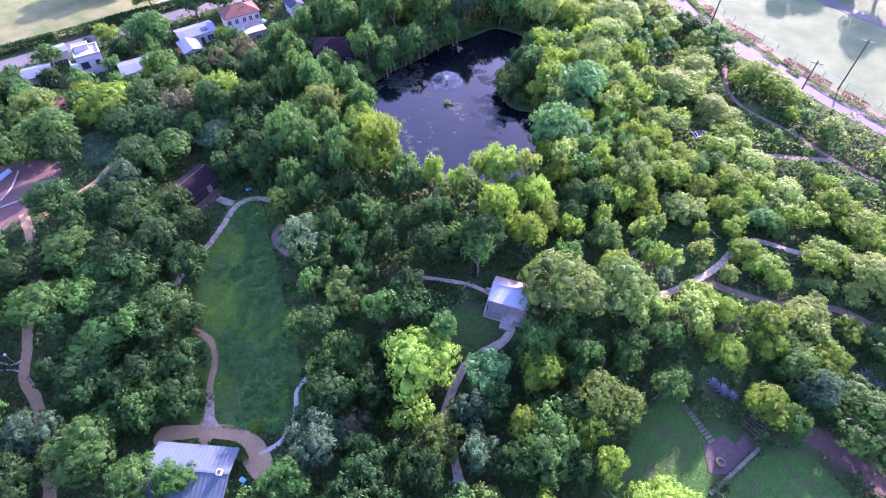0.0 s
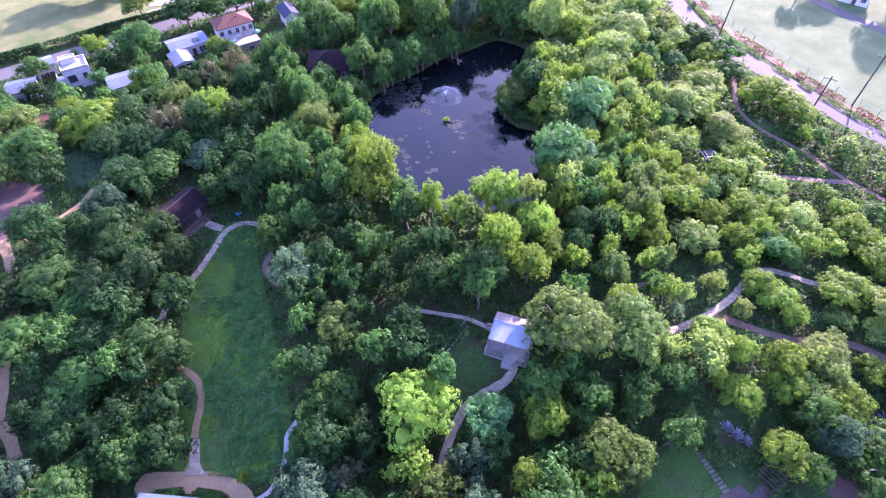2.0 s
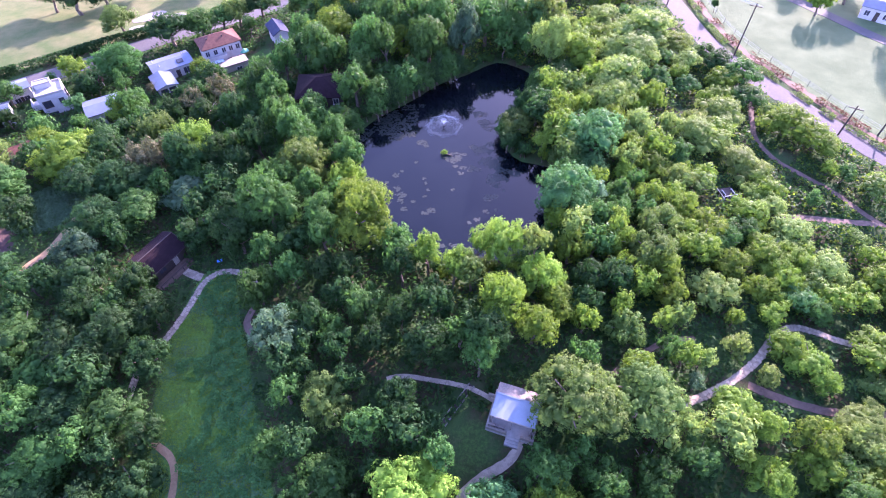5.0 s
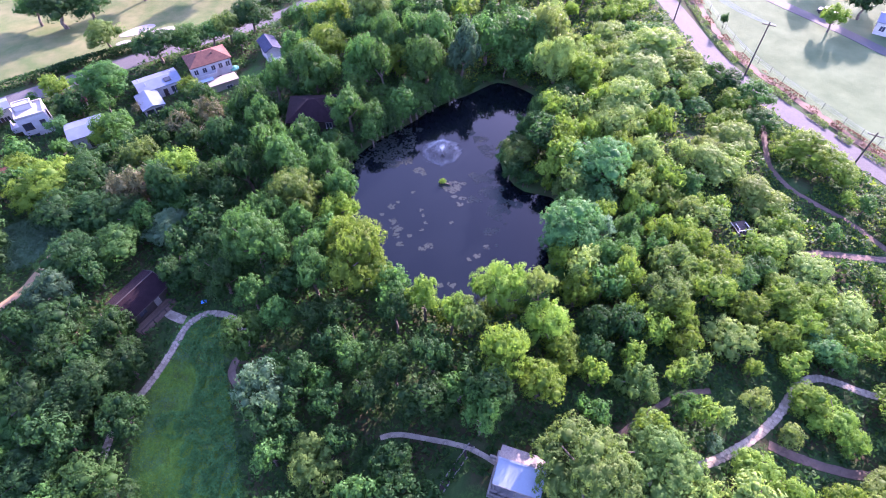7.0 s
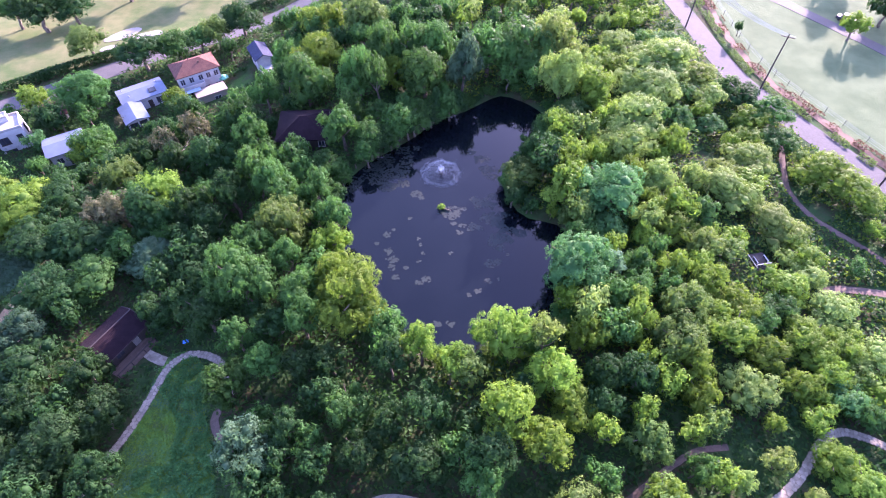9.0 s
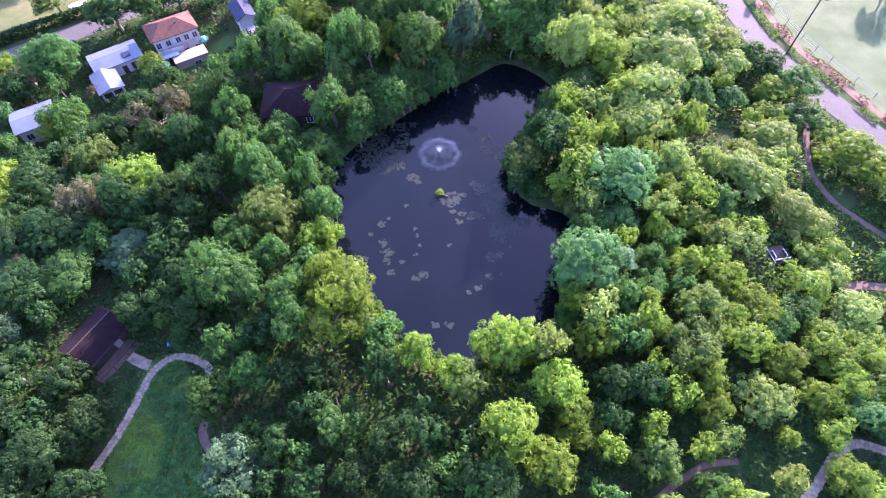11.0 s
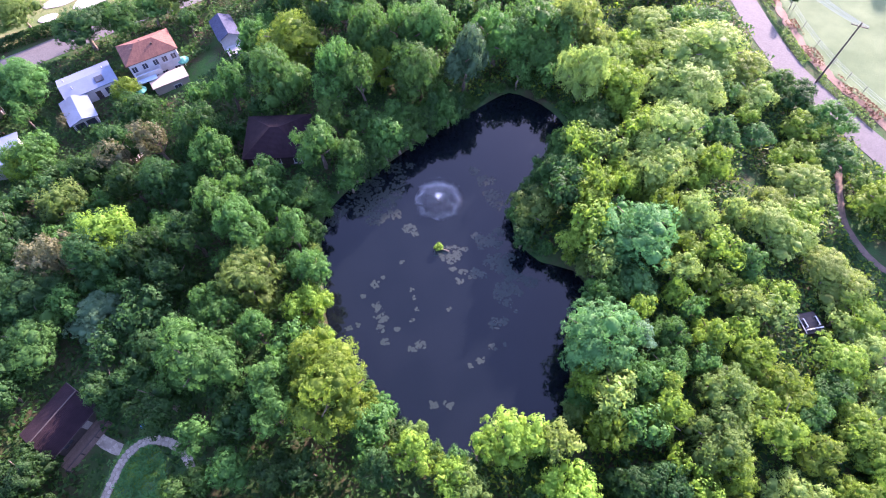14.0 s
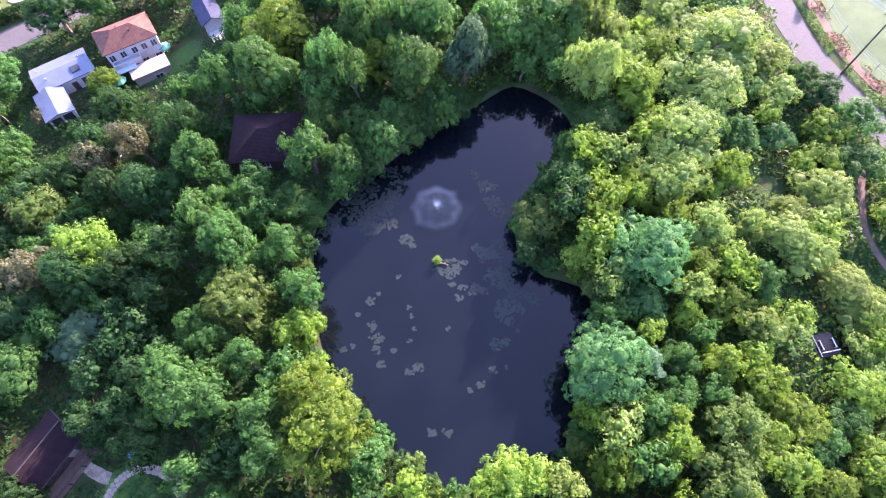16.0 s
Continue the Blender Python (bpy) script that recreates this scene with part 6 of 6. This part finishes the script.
def garden_bed():
    b = tagged(thing("raised_bed", -70.9, 69.1, -1.7, 14), "low timber raised bed on bare garden soil", "raised bed")
    for x0, x1, y0, y1 in ((0, 2.2, 0, 0.1), (0, 2.2, 1.3, 1.4), (0, 0.1, 0.1, 1.3), (2.1, 2.2, 0.1, 1.3)):
        part("board", a_box(x0, x1, y0, y1, -0.1, 0.35), DARK_WOOD, b)
    part("soil", a_box(0.1, 2.1, 0.1, 1.3, -0.1, 0.24), EARTH, b)
    p = tagged(thing("marker_post", -68.8, 70.4, -1.7), "pale wooden marker post on the garden soil", "post")
    part("shaft", a_box(-0.05, 0.05, -0.05, 0.05, -0.2, 1.4), PALE_LOG, p)
    s = tagged(thing("glasshouse_strip", -78.4, 71.0, -1.7, 72), "pale blue plastic cover stretched over a garden row", "row cover")
    bm = bmesh.new()
    last = None
    for k in range(9):
        a = math.pi * k / 8
        row = [bm.verts.new((x, -0.45 * math.cos(a), 0.55 * math.sin(a))) for x in (-2.2, 0, 2.2)]
        if last:
            for i in range(2):
                bm.faces.new((last[i], last[i + 1], row[i + 1], row[i]))
        last = row
    part("cover", bm, AWNING, s)
    s.name = "row_cover"


garden_bed()


def lamp_post(x, y):
    p = tagged(thing("lamp_post", x, y, height(x, y)), "slender garden lamp post with a white globe", "lamp post")
    part("pole", put_tube(bmesh.new(), (0, 0, -0.2), (0, 0, 2.4), 0.05, 0.04, 8), GREY_WOOD, p)
    bm = bmesh.new()
    bmesh.ops.create_icosphere(bm, subdivisions=2, radius=0.2, matrix=pose(0, 0, 2.56))
    globe = part("globe", bm, WHITE, p, "white globe")
    part("collar", put_tube(bmesh.new(), (0, 0, 2.34), (0, 0, 2.42), 0.09, 0.11, 10), CABLE, globe)


lamp_post(-58.6, 35.9)
slab("landing", np.array([(1.2, 20.6), (2.7, 21.3), (4.0, 19.3), (3.4, 16.5), (1.0, 16.5)]), CONCRETE, "pale concrete landing at the end of the path", "pavement", 0.12, 0.4)


def fallen_wood(x, y):
    """Bleached dead branches heaped between the trees."""
    t = tagged(thing("dead_branches", x, y, height(x, y)), "heap of bleached dead branches between trees", "dead branches")
    q = random.Random(int(x * 7))
    for k in range(11):
        a = q.uniform(0, math.tau)
        s = Vector((q.uniform(-0.6, 0.6), q.uniform(-0.6, 0.6), 0.2 + 0.5 * q.random()))
        e = s + Vector((math.cos(a), math.sin(a), q.uniform(0.1, 0.9))) * q.uniform(1.0, 2.2)
        bm = put_tube(bmesh.new(), s, e, 0.07, 0.03, 6)
        put_tube(bm, s.lerp(e, 0.6), s.lerp(e, 0.6) + Vector((math.cos(a + 0.9), math.sin(a + 0.9), 0.5)) * 0.6, 0.035, 0.012, 5)
        part("branch", bm, PALE_LOG, t)


for x, y in ((-47.2, 35.1), (-45, 108), (-49, 112), (24, 38)):
    fallen_wood(x, y)


def drain():
    """A narrow stone-lined channel beside the glade."""
    a, b = Vector((4.3, 47.2, 0)), Vector((0.7, 42.2, 0))
    d = tagged(thing("drain", a.x, a.y, height(a.x, a.y)), "narrow dark stone-lined drainage channel beside the glade", "drain")
    run, turn = (b - a).length, math.degrees(math.atan2(b.y - a.y, b.x - a.x))
    drop = height(b.x, b.y) - height(a.x, a.y)
    lie_along = pose(0, 0, 0, 0, 0, turn) @ pose(0, 0, 0, 0, -math.degrees(math.atan2(drop, run)), 0)
    part("bed", a_box(0, run, -0.28, 0.28, -0.3, 0.07, lie_along), DARK_WOOD, d, "dark wet channel bed")
    for s in (-0.36, 0.36):
        part("kerb", a_box(0, run, s - 0.07, s + 0.07, -0.3, 0.2, lie_along, 0.02), STONE, d)


drain()

deck = tagged(thing("deck", -81.5, 97.5, height(-81.5, 97.5), 40), "reddish-brown timber garden deck among trees", "deck")
for k in range(20):
    part("board", a_box(-2.6, 2.6, -2.0 + k * 0.2, -1.82 + k * 0.2, 0.1, 0.24), RED_ROOF, deck)
part("joist", a_box(-2.5, -2.35, -2.0, 2.0, -0.4, 0.1), DARK_WOOD, deck)
part("joist", a_box(2.35, 2.5, -2.0, 2.0, -0.4, 0.1), DARK_WOOD, deck)

# ---- flagstones of the stone paths ----
JOINT = stony("sandy_joint", (0.10, 0.082, 0.062), (0.27, 0.225, 0.17), 3.0)


def flag_mesh(seed):
    """One irregular flagstone, about half a metre across."""
    q = random.Random(seed)
    bm = bmesh.new()
    ring = []
    for k in range(6):
        a = k * math.tau / 6 + q.uniform(-0.2, 0.2)
        ring.append((q.uniform(0.22, 0.30) * math.cos(a), q.uniform(0.22, 0.30) * math.sin(a)))
    low = [bm.verts.new((x * 1.04, y * 1.04, -0.05)) for x, y in ring]
    top = [bm.verts.new((x, y, 0.035)) for x, y in ring]
    bm.faces.new(top)
    for k in range(6):
        bm.faces.new((low[k], low[(k + 1) % 6], top[(k + 1) % 6], top[k]))
    data = bpy.data.meshes.new("flagstone")
    bm.to_mesh(data)
    bm.free()
    data.materials.append(FLAGS)
    return data


FLAG_FORMS = [flag_mesh(k) for k in range(6)]


def pave(name, line, width):
    """Flagstones bedded along one path."""
    q = random.Random(len(line))
    path = bpy.data.objects[name]
    path.data.materials[0] = JOINT
    run = np.concatenate([[0], np.cumsum(np.hypot(*np.diff(line, axis=0).T))])
    for k, d in enumerate(np.arange(0.3, run[-1] - 0.2, 0.5)[:150]):
        x, y = np.interp(d, run, line[:, 0]), np.interp(d, run, line[:, 1])
        u, v = np.interp(d + 0.2, run, line[:, 0]) - x, np.interp(d + 0.2, run, line[:, 1]) - y
        n = math.hypot(u, v) or 1.0
        for side in (-1, 1):
            off = side * width * 0.25 + q.uniform(-0.05, 0.05)
            slip = q.uniform(-0.08, 0.08) + side * 0.1
            px, py = float(x - v / n * off + u / n * slip), float(y + u / n * off + v / n * slip)
            stone = new("flagstone", FLAG_FORMS[q.randrange(6)])
            stone.parent = path
            stone.matrix_local = Matrix.LocRotScale((px, py, height(px, py) + 0.06), Euler((q.uniform(-0.03, 0.03), q.uniform(-0.03, 0.03), q.uniform(0, 6.28))), (q.uniform(1.0, 1.25) * width,) * 2 + (1,))


for (path_name, path_mat, path_width, _), (path_line, _) in zip(PATHS, PATH_LINES):
    if path_name in ("path_pavilion_east", "path_meadow_north"):
        pave(path_name, path_line, path_width)
